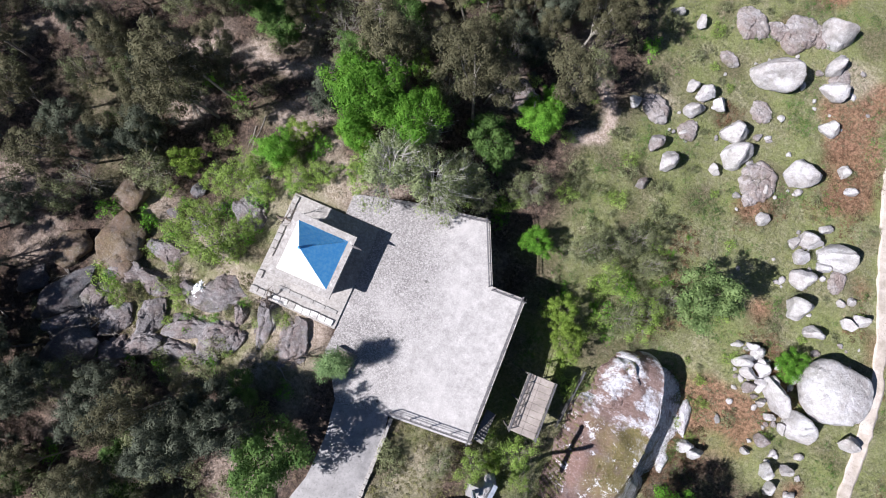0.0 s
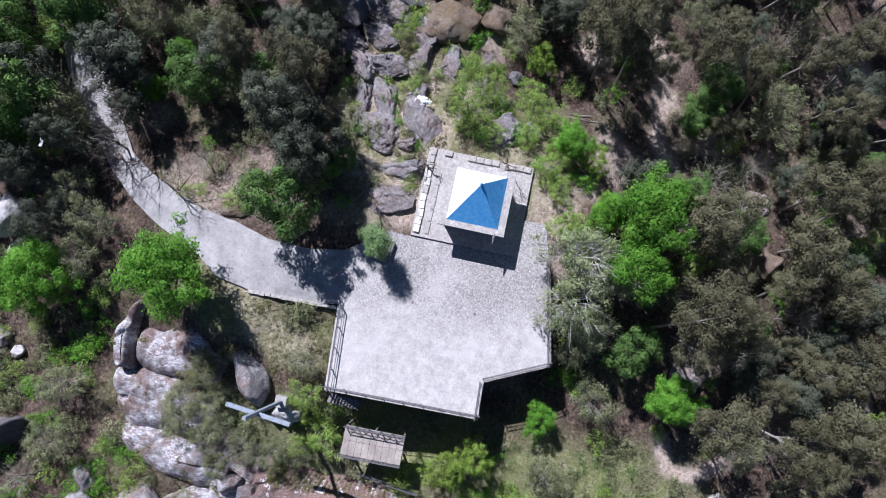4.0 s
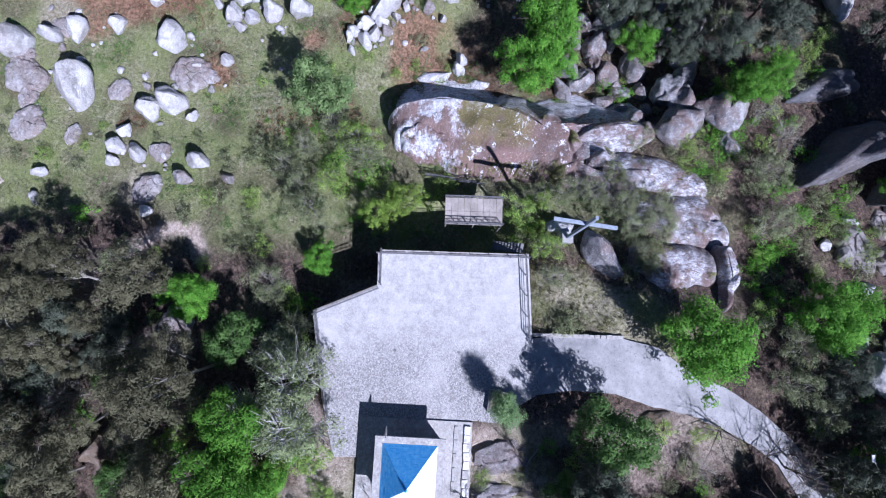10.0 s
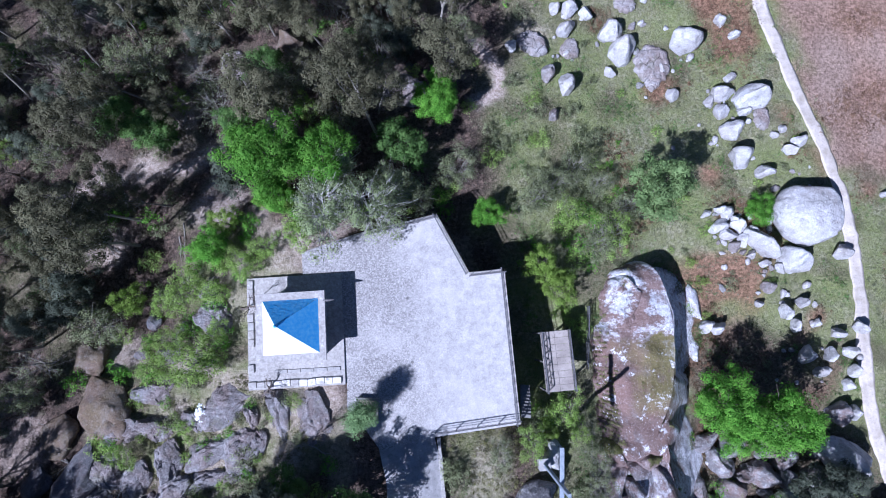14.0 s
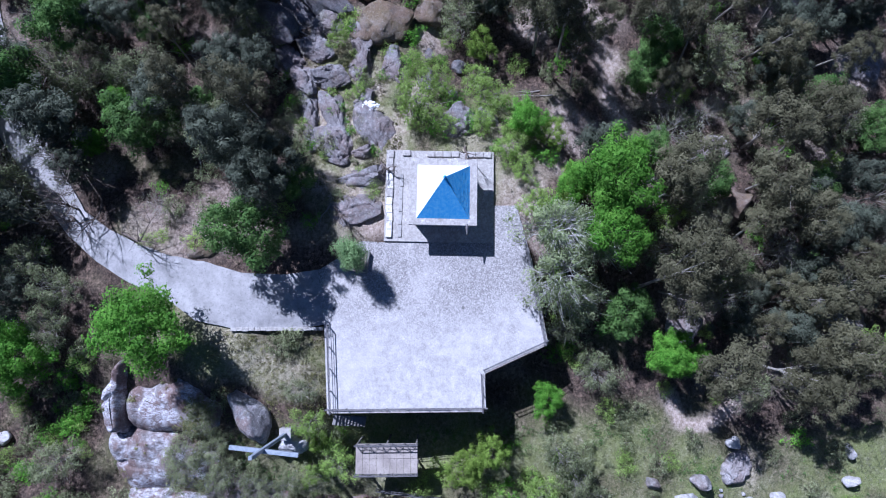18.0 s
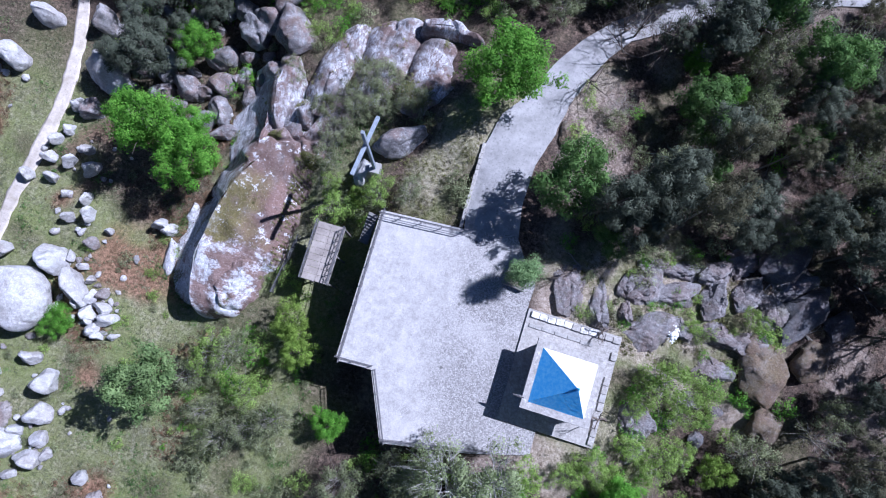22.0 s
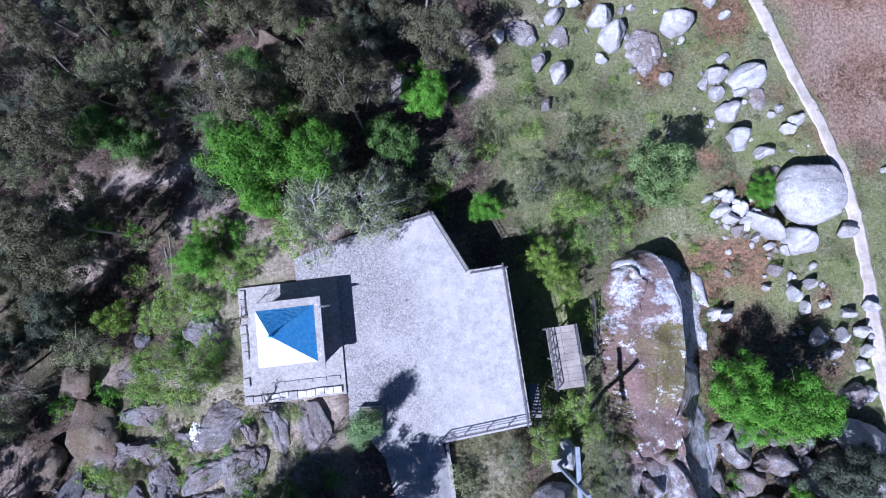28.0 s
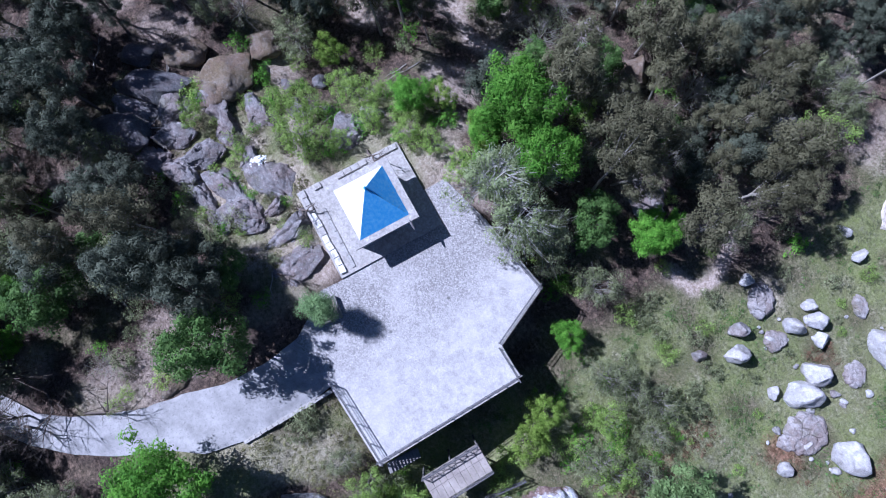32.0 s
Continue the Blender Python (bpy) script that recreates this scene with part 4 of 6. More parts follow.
# steep slabs whose shade is carried by their dark colour
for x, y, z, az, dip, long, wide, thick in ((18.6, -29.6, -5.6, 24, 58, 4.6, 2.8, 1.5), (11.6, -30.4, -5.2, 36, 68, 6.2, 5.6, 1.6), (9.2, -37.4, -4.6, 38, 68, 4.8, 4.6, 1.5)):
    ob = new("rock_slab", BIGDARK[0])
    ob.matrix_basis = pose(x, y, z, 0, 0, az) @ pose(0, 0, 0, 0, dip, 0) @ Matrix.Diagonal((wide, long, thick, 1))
    tagged(ob, "large steep granite slab with its shade put into the dark colour", "rock", "dark slabs")
jam = random.Random(31)
spots = [(21.1, -11.8), (20.3, -9.3), (19.6, -6.7), (18.0, -15.0), (13.5, -14.9), (14.9, -19.0), (16.8, -16.2), (20.2, -2.0), (22.8, -11.6)]
for _ in range(400):
    x, y = jam.uniform(18.3, 32), jam.uniform(-17, -3)
    r = jam.uniform(0.6, 1.5)
    if len(spots) > 38 or any(math.hypot(x - a, y - b_) < 1.75 for a, b_ in spots) or math.hypot(x - 20.2, y + 2) < 3:
        continue
    spots.append((x, y))
    boulder(x, y, r, r * jam.uniform(0.75, 1.0), tall=1.15, meshes=MURKY, label="granite boulder jammed in the gully below the outcrop", group="gully boulders")
boulders([(25.3, -17.9, 0.8, 1.4), (27.1, -31.7, 1.6, 1.2), (15.1, -20.2, 1.6, 1.4)], label="pale granite boulder jammed in the gully below the outcrop", group="gully boulders")
# by the path and south of it
boulders([(-3.6, -38.6, 2.0, 1.4), (-6.7, -38.8, 2.2, 1.9), (-9.0, -35.6, 2.0, 1.5), (-9.4, -31.9, 1.9, 1.7), (-7.6, -35.4, 1.6, 1.4), (-5.0, -36.4, 1.9, 1.6), (1.3, -39.3, 2.1, 1.0),
          (3.7, -43.5, 2.1, 1.2), (0.6, -36.4, 1.4, 1.1), (-7.5, -28.0, 0.7, 0.5), (-11.0, -34.4, 1.3, 1.0), (-8.2, -33.6, 1.0, 0.8), (5.0, -32.0, 0.7, 0.6), (6.4, -36.0, 0.9, 0.6), (1.6, -31.2, 0.9, 0.6), (2.6, -29.6, 0.7, 0.5), (-1.6, -33.4, 0.9, 0.6), (-6.6, -31.6, 0.8, 0.7)],
         label="pale granite boulder among shrubs below the path", group="path boulders", tall=0.95)
boulders([(2.2, -32.8, 2.3, 1.4), (1.2, -36.6, 2.4, 1.5), (4.6, -35.4, 1.5, 1.0)], meshes=FLATS, tall=0.3, sunk=0.38, name="rock_ledge", label="low ragged pinkish-grey rock ledge in brown scrub", group="slope ledges")
boulder(0.6, -6.6, 2.35, 1.4, turn=28, tall=1.0, sunk=0.05, meshes=MURKY, label="grey boulder beside the foot of the cross", group="cross boulders")
boulder(2.9, -3.2, 1.3, 0.8, turn=80, tall=1.0, sunk=-0.5, label="pale flat rock at the foot of the cross", group="cross boulders")
# rock shelves in the wood west of the chapel
# rows: place, half-sizes, turn, height over the soil
for x, y, rx, ry, turn, up in [(-17.0, 2.0, 1.25, 2.0, 12, 0.35), (-19.8, 3.0, 0.85, 1.9, 6, 0.55), (-24.4, 3.7, 2.0, 1.3, 14, 0.6), (-22.1, 2.7, 0.6, 0.9, 0, 0.5),
                               (-23.2, 0.2, 1.4, 1.3, 20, 0.75), (-26.0, 0.0, 1.8, 1.0, 10, 0.5), (-29.3, -0.5, 1.05, 1.2, 25, 0.9), (-28.9, -2.7, 1.3, 0.9, 15, 0.8),
                               (-32.1, -1.9, 1.2, 1.0, 30, 0.8), (-33.2, 2.2, 1.6, 0.9, 12, 0.7), (-30.3, 2.2, 1.3, 0.9, 0, 0.6), (-30.4, 5.2, 1.4, 1.0, 20, 0.5),
                               (-24.8, 11.0, 1.1, 1.3, 40, 0.8), (-26.9, 2.6, 0.9, 0.9, 0, 0.45), (-21.7, 0.6, 0.7, 1.1, 8, 0.45), (-26.2, -2.2, 1.4, 0.8, 5, 0.5),
                               (-23.6, -1.9, 1.2, 0.7, 12, 0.5), (-31.2, -4.6, 1.5, 1.0, 35, 0.7), (-34.6, -0.8, 1.2, 1.4, 20, 0.8), (-35.6, -3.6, 1.6, 1.1, 50, 0.7), (-27.6, 10.4, 0.8, 0.6, 0, 0.4),
                               (-29.0, 8.2, 0.9, 0.7, 10, 0.4), (-25.2, 13.6, 0.9, 0.7, 60, 0.5)]:
    ob = new("rock_block", random.Random(int(x * 7 + y * 31)).choice(BLOCKS))
    ob.matrix_basis = pose(x, y, hill(x, y) + up - 0.75, 0, 0, turn) @ Matrix.Diagonal((rx * 1.22, ry * 1.22, 0.8, 1))
    tagged(ob, "dark grey split granite block in dry grass beside the chapel", "rock", "chapel rocks")
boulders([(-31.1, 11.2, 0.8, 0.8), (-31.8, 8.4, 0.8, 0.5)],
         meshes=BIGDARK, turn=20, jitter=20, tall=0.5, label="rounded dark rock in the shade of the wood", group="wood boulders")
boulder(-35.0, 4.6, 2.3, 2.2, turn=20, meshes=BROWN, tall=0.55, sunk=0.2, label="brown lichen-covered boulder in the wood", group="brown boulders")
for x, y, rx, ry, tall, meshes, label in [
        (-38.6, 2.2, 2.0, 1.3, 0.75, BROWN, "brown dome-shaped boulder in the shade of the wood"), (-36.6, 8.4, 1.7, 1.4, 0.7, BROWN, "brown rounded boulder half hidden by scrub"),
        (-36.4, -1.0, 3.2, 1.5, 0.45, BIGDARK, "long rock slab with deep shade put into its dark colour"),
        (-40.0, -1.2, 1.5, 1.0, 0.7, BIGDARK, "dark rounded boulder under the pines"), (-33.9, -5.6, 3.2, 2.0, 0.6, BIGDARK, "great rock hump overhung by bare twigs, shade put into its dark colour"),
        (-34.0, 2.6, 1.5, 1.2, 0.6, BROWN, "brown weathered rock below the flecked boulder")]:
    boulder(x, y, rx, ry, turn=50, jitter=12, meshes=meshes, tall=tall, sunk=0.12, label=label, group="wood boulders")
boulder(-13.9, -11.0, 0.9, 1.3, turn=10, meshes=BROWN, tall=0.45, sunk=0.3, label="brown boulder on the path bank", group="brown boulders")
boulder(-17.9, 36.9, 1.9, 1.4, turn=120, meshes=BROWN, tall=0.8, label="pinkish-brown cracked boulder in a gap of the wood", group="brown boulders")
boulders([(12.0, 48.4, 1.6, 2.0), (17.0, 49.4, 1.7, 2.5), (18.4, 33.6, 2.0, 2.2), (9.8, 35.4, 0.9, 1.3), (16.2, 40.4, 0.9, 1.6), (5.9, 36.0, 1.6, 1.4), (14.7, 48.8, 1.0, 1.2),
          (22.6, 46.6, 1.2, 1.0), (11.2, 44.0, 0.8, 1.0), (18.3, 31.9, 1.0, 1.1), (18.8, 49.9, 1.2, 1.4), (29.0, 27.0, 1.2, 1.0)],
         meshes=FLATS, tall=0.36, sunk=0.42, fit=0.95, name="rock_ledge", label="low ragged pinkish-grey rock ledge breaking through the grass", group="field ledges")
boulders([(-31.6, 50.6, 1.6, 1.2), (-40.2, 41.2, 1.3, 1.6), (-38.0, 42.6, 1.0, 0.8), (-7.4, 31.3, 1.7, 2.4), (-7.2, 47.5, 1.5, 2.2), (-23.5, 35.5, 1.6, 1.2), (-13.0, 43.0, 1.5, 1.1)],
         meshes=FLATS, tall=0.25, sunk=0.34, name="rock_ledge", label="pale rock ledge in a gap of the wood", group="wood ledges")
# small stones that lie round the large ones
loose = random.Random(77)
for x, y, r, n in ((15.5, 42.5, 4.0, 14), (10, 37.5, 3.5, 16), (19, 33.5, 4, 14), (25.5, 27.5, 4, 16), (24.5, 15.4, 3.2, 22), (31, 3, 4.5, 18), (22, 46, 4, 14), (28, 10.5, 3.5, 14), (18.5, -9.5, 3.5, 14), (43, -3, 4, 10), (31, 20.5, 3, 8)):
    for _ in range(n):
        s = loose.choice((0.18, 0.22, 0.27, 0.35, 0.45))
        boulder(x + loose.gauss(0, r * 0.55), y + loose.gauss(0, r * 0.55), s, s * loose.uniform(0.7, 1.0), tall=0.7, sunk=0.2, meshes=PEBBLES, name="stone", label="small loose granite stone among the boulders", group="loose stones")


def build_lime_patch():
    bm = bmesh.new()
    rnd = random.Random(2)
    for k in range(60):
        far = rnd.random() ** 0.7
        a = rnd.uniform(0, 6.28)
        r = rnd.uniform(0.05, 0.26) * (1.15 - far)
        m_ = pose(0.55 * far * math.cos(a), 0.8 * far * math.sin(a), rnd.uniform(-0.02, 0.02), 0, 0, rnd.uniform(0, 90))
        bmesh.ops.create_icosphere(bm, subdivisions=1, radius=1.5 * r, matrix=m_ @ Matrix.Diagonal((1, rnd.uniform(0.6, 1), 0.2, 1)))
    ob = part("lime_patch", bm, GLARE_LIME_WHITE, smooth=True)
    ob.matrix_basis = pose(-26.3, 3.3, hill(-26.3, 3.3) + 0.85)
    tagged(ob, "splash of white lime on the rock shelves", "lime patch", kind="stuff")


build_lime_patch()


SURFACE = []


# bodies of the outcrop: crest line with heights, outline, how steeply the sunless side falls, roughness
BODIES = [
    ([(15.0, 11.6, -4.7), (15.6, 8.0, -4.0), (14.9, 2.4, -3.8), (13.4, -1.6, -3.9), (12.0, -4.2, -4.4)],
     [(12.9, 13.0), (10.4, 11.4), (8.7, 8.0), (8.3, 4.0), (8.2, 0.0), (7.8, -3.8), (10.0, -6.2), (12.6, -6.4), (15.3, -4.2), (17.9, 0.0), (19.2, 4.0), (19.8, 8.0), (18.8, 11.8), (15.6, 13.2)], 0.32),
    ([(13.6, -2.4, -4.7), (13.6, -6.0, -4.5), (14.0, -10.4, -4.9)],
     [(13.3, -1.0), (12.4, -6.0), (13.0, -11.2), (15.4, -12.4), (17.9, -11.0), (18.5, -7.0), (18.1, -3.0), (16.6, 0.3)], 0.5),
    ([(12.9, -7.0, -3.9), (13.3, -9.4, -3.6), (13.2, -11.6, -4.1)],
     [(12.2, -5.2), (11.3, -8.0), (11.4, -11.5), (13.6, -13.4), (15.1, -10.6), (14.5, -6.4)], 1.5),
    ([(8.7, -9.6, -3.4), (8.6, -12.0, -3.0), (7.8, -15.4, -2.9)],
     [(9.3, -7.3), (7.4, -9.2), (6.75, -13.0), (6.6, -17.7), (9.5, -15.6), (11.0, -10.4)], 2.0),
    ([(5.2, -11.0, -3.0), (4.4, -14.0, -2.5), (3.8, -17.0, -2.4)],
     [(6.9, -9.3), (3.4, -9.8), (1.75, -13.4), (1.45, -17.9), (3.1, -19.3), (6.4, -17.5), (6.6, -13.0)], 2.2),
    ([(0.6, -11.6, -2.0), (-0.4, -14.0, -1.6), (-1.0, -15.6, -1.5)],
     [(2.1, -10.2), (-1.2, -9.4), (-3.9, -13.2), (-3.4, -17.0), (1.5, -17.0), (1.75, -13.4)], 2.4),
    ([(1.2, -17.9, -1.3), (-1.2, -18.2, -1.0), (-3.2, -17.6, -1.3)],
     [(2.0, -17.5), (0.9, -17.15), (-1.4, -17.45), (-3.4, -17.15), (-4.2, -17.6), (-1.5, -19.2), (1.2, -19.0)], 1.6),
    ([(12.4, 10.4, -4.1), (11.4, 8.4, -4.0)],
     [(13.8, 12.3), (10.6, 11.5), (9.2, 8.6), (10.0, 6.4), (12.2, 6.8), (14.0, 9.4)], 1.3),
    ([(9.6, -5.4, -4.3), (8.6, -7.6, -3.9), (10.8, -7.8, -4.1)],
     [(8.3, -2.6), (6.0, -5.4), (4.6, -8.4), (6.4, -10.6), (9.6, -9.2), (12.6, -9.2), (12.9, -5.4), (10.6, -4.4)], 1.8),
]


def build_outcrop():
    """The long whaleback of rock below the terrace: separate bodies with a gentle side to the sun, a steep side away from it, and open joints between."""
    t = thing("rock_outcrop", 10, 0, -5, "long mossy granite whaleback with pale lichen and brown stains", "outcrop")
    away = Vector((0.8, 0.6))
    for b_, (crest, outline, drop) in enumerate(BODIES):
        n, na, nr = len(outline), 132, 34
        rim = []
        for k in range(na):
            u = k / na * n
            i, f = int(u), u - int(u)
            p0, p1, p2, p3 = (Vector(outline[(i + o) % n]) for o in (-1, 0, 1, 2))
            p = 0.5 * (2 * p1 + (p2 - p0) * f + (2 * p0 - 5 * p1 + 4 * p2 - p3) * f * f + (3 * p1 - p0 - 3 * p2 + p3) * f ** 3)
            best, near = 1e9, None
            for a, c in zip(crest, crest[1:]):
                a2, c2 = Vector(a[:2]), Vector(c[:2])
                v = max(0, min(1, (p - a2).dot(c2 - a2) / (c2 - a2).length_squared))
                q = a2.lerp(c2, v)
                if (p - q).length < best:
                    best, near = (p - q).length, Vector((q.x, q.y, a[2] + (c[2] - a[2]) * v))
            near.z = max(near.z, hill(near.x, near.y) + 1.0)
            rim.append((near.xy + (p - near.xy) * 1.1, near, (p - near.xy).normalized()))
        bm = bmesh.new()
        rings = []
        for r in range(nr + 1):
            u = (r / nr) ** 0.85
            ring = []
            for k, (p, q, d) in enumerate(rim):
                lee = smooth(d.dot(away), 0.1, 0.7)
                power = 4.2 + (drop - 4.2) * lee
                wob = 1 + 0.12 * noise.noise((p.x * 0.5, p.y * 0.5, b_)) + 0.05 * noise.noise((p.x * 1.7, p.y * 1.7, b_))
                x, y = q.x + (p.x - q.x) * u * wob, q.y + (p.y - q.y) * u * wob
                foot = min(hill(x, y) - 0.45, q.z - 1.1)
                z = q.z + (foot - q.z) * u ** power
                lump = 0.95 * noise.noise((x * 0.24, y * 0.24, 4)) + 0.5 * noise.noise((x * 0.6, y * 0.6, 6)) + 0.15 * noise.noise((x * 1.3, y * 1.3, 9)) + 0.07 * noise.noise((x * 2.4, y * 2.4, 8)) + 0.03 * noise.noise((x * 6, y * 6, 8))
                groove = abs(noise.noise((x * 0.16 + 5, y * 0.09, 2.5)) + 0.06 * noise.noise((x, y, 1)))
                lump -= 0.55 * max(0, 1 - groove * 26)
                ring.append(bm.verts.new((x - 10, y, z + lump * (0.75 + 0.25 * u) * (1 - 0.7 * lee) * (1 if u < 0.93 else 0.4) + 5)))
            rings.append(ring)
        for p, q in zip(rings, rings[1:]):
            for k in range(na):
                bm.faces.new((p[k], p[(k + 1) % na], q[(k + 1) % na], q[k]))
        bmesh.ops.remove_doubles(bm, verts=bm.verts[:], dist=0.02)
        bmesh.ops.recalc_face_normals(bm, faces=bm.faces)
        SURFACE.append([(q.co.x + 10, q.co.y, q.co.z - 5) for q in bm.verts])
        part("lobe", bm, OUTCROP, t, smooth=True)
    # low ledges at its foot
    for x, y, rx, ry, top, turn in DOMES:
        ob = part("dome", DOME_MESH[int(abs(x * 7)) % len(DOME_MESH)], None, t)
        z = hill(x, y) - 1.2
        ob.matrix_basis = Matrix.Translation((-10, 0, 5)) @ pose(x, y, z, 0, 0, turn) @ Matrix.Diagonal((rx, ry, (top - z) / 0.92, 1))


DOME_MESH = [rock_mesh("dome", s, OUTCROP, 0.16, 3) for s in range(31, 35)]
DOMES = [(19.9, 8.2, 0.9, 2.6, -8.1, 10), (19.3, 3.6, 0.8, 1.6, -8.5, 0), (9.8, -7.6, 1.5, 1.2, -3.3, 20)]
build_outcrop()


# ---- plants ----
def leaf_cloud(centres, per, size, rnd, up=0.5, hollow=0.55, slim=0.42):
    """Leaf blades scattered in lumps: centres are (x, y, z, radius). Returns vertices and faces."""
    out = []
    for (cx, cy, cz, r) in centres:
        n = max(8, int(per * r * r))
        d = rnd.normal(size=(n, 3))
        d /= np.linalg.norm(d, axis=1, keepdims=True) + 1e-9
        rad = r * (hollow + (1 - hollow) * rnd.random((n, 1)) ** 0.7) * (1 + 0.25 * rnd.normal(size=(n, 1)))
        pos = np.array([cx, cy, cz]) + d * rad * np.array([1, 1, 0.8])
        nrm = d * 0.9 + rnd.normal(size=(n, 3)) * 0.24 + np.array([0, 0, up])
        nrm /= np.linalg.norm(nrm, axis=1, keepdims=True) + 1e-9
        a = np.cross(nrm, rnd.normal(size=(n, 3)))
        a /= np.linalg.norm(a, axis=1, keepdims=True) + 1e-9
        b = np.cross(nrm, a)
        s = size * (0.6 + 0.8 * rnd.random((n, 1)))
        tip = a * s
        mid = b * s * slim
        out.append(np.stack([pos - tip * 0.8 + mid, pos - tip * 0.8 - mid, pos + tip], 1).reshape(-1, 3))
    v = np.concatenate(out)
    f = np.arange(len(v)).reshape(-1, 3)
    return v, f


def leaf_mesh(name, v, f, material):
    me = bpy.data.meshes.new(name)
    me.from_pydata(v.tolist(), [], f.tolist())
    me.materials.append(material)
    return me


def limbs(bm, rnd, height, radius, trunk_r, ends, fork=0.45, sides=5, bend=0.15):
    """A trunk with limbs that reach the given ends."""
    top = Vector((rnd.normal() * 0.1 * height * bend, rnd.normal() * 0.1 * height * bend, height * fork))
    tube(bm, [(0, 0, -0.4), (top.x * 0.3, top.y * 0.3, top.z * 0.5), top, (top.x * 1.2, top.y * 1.2, height * 0.8)],
         [trunk_r * 1.25, trunk_r, trunk_r * 0.75, trunk_r * 0.25], sides + 1)
    for e in ends:
        e = Vector(e)
        s = top * (0.75 + 0.3 * rnd.random())
        m1 = s.lerp(e, 0.5) + Vector((rnd.normal(), rnd.normal(), rnd.normal() + 0.6)) * radius * 0.08
        tube(bm, [s, m1, e], [trunk_r * 0.5, trunk_r * 0.28, trunk_r * 0.06], sides - 1)
        for _ in range(1):
            e2 = e + Vector((rnd.normal(), rnd.normal(), rnd.normal() * 0.6)) * radius * 0.22
            tube(bm, [m1, m1.lerp(e2, 0.6) + Vector((0, 0, 0.05 * radius)), e2], [trunk_r * 0.2, trunk_r * 0.12, trunk_r * 0.03], 3)


def crown_lumps(rnd, n, R, z0, z1, lump, shell=0.75):
    out = []
    p, q = rnd.random() * 6.28, rnd.random() * 6.28
    for k in range(n):
        a = k * 2.39996 + rnd.random() * 0.7
        u = (k + 0.5) / n
        zz = z0 + (z1 - z0) * u
        width = math.sin(math.pi * min(0.97, max(0.12, 0.18 + 0.72 * u))) ** 0.7
        r = R * width * shell * (0.5 + 0.6 * rnd.random()) * (1 + 0.22 * math.sin(2 * a + p) + 0.2 * math.sin(3 * a + q))
        out.append((r * math.cos(a), r * math.sin(a), zz + rnd.normal() * 0.05 * R, lump * R * (0.7 + 0.6 * rnd.random())))
    return out


KINDS = {}


def tree_kind(key, name, seed, R, H, n, lump, per, size, leaf, bark, label, category, z0=0.45, trunk=0.16, hollow=0.55, bare=1.0, slim=0.45):
    """One tree at the origin's far side, kept as a pattern for its copies."""
    rnd = np.random.default_rng(seed)
    lumps = crown_lumps(rnd, n, R, H * z0, H * 0.93, lump)
    bm = bmesh.new()
    limbs(bm, rnd, H, R, trunk, [l[:3] for l in lumps[:: max(1, int(len(lumps) / 7))]], fork=z0 * 0.9)
    if bare > 1:
        for l in lumps:
            for _ in range(int(bare)):
                e = Vector(l[:3]) + Vector((rnd.normal(), rnd.normal(), rnd.normal() * 0.7)) * l[3] * 0.9
                s = Vector((l[0] * 0.5, l[1] * 0.5, l[2] - R * 0.25))
                tube(bm, [s, e], [trunk * 0.2, trunk * 0.05], 3)
    tr = finish("trunk", bm, bark)
    v, f = leaf_cloud(lumps, per, size, rnd, hollow=hollow, slim=slim)
    KINDS.setdefault(key, []).append((name, tr, leaf_mesh("crown", v, f, leaf), R, H, label, category))


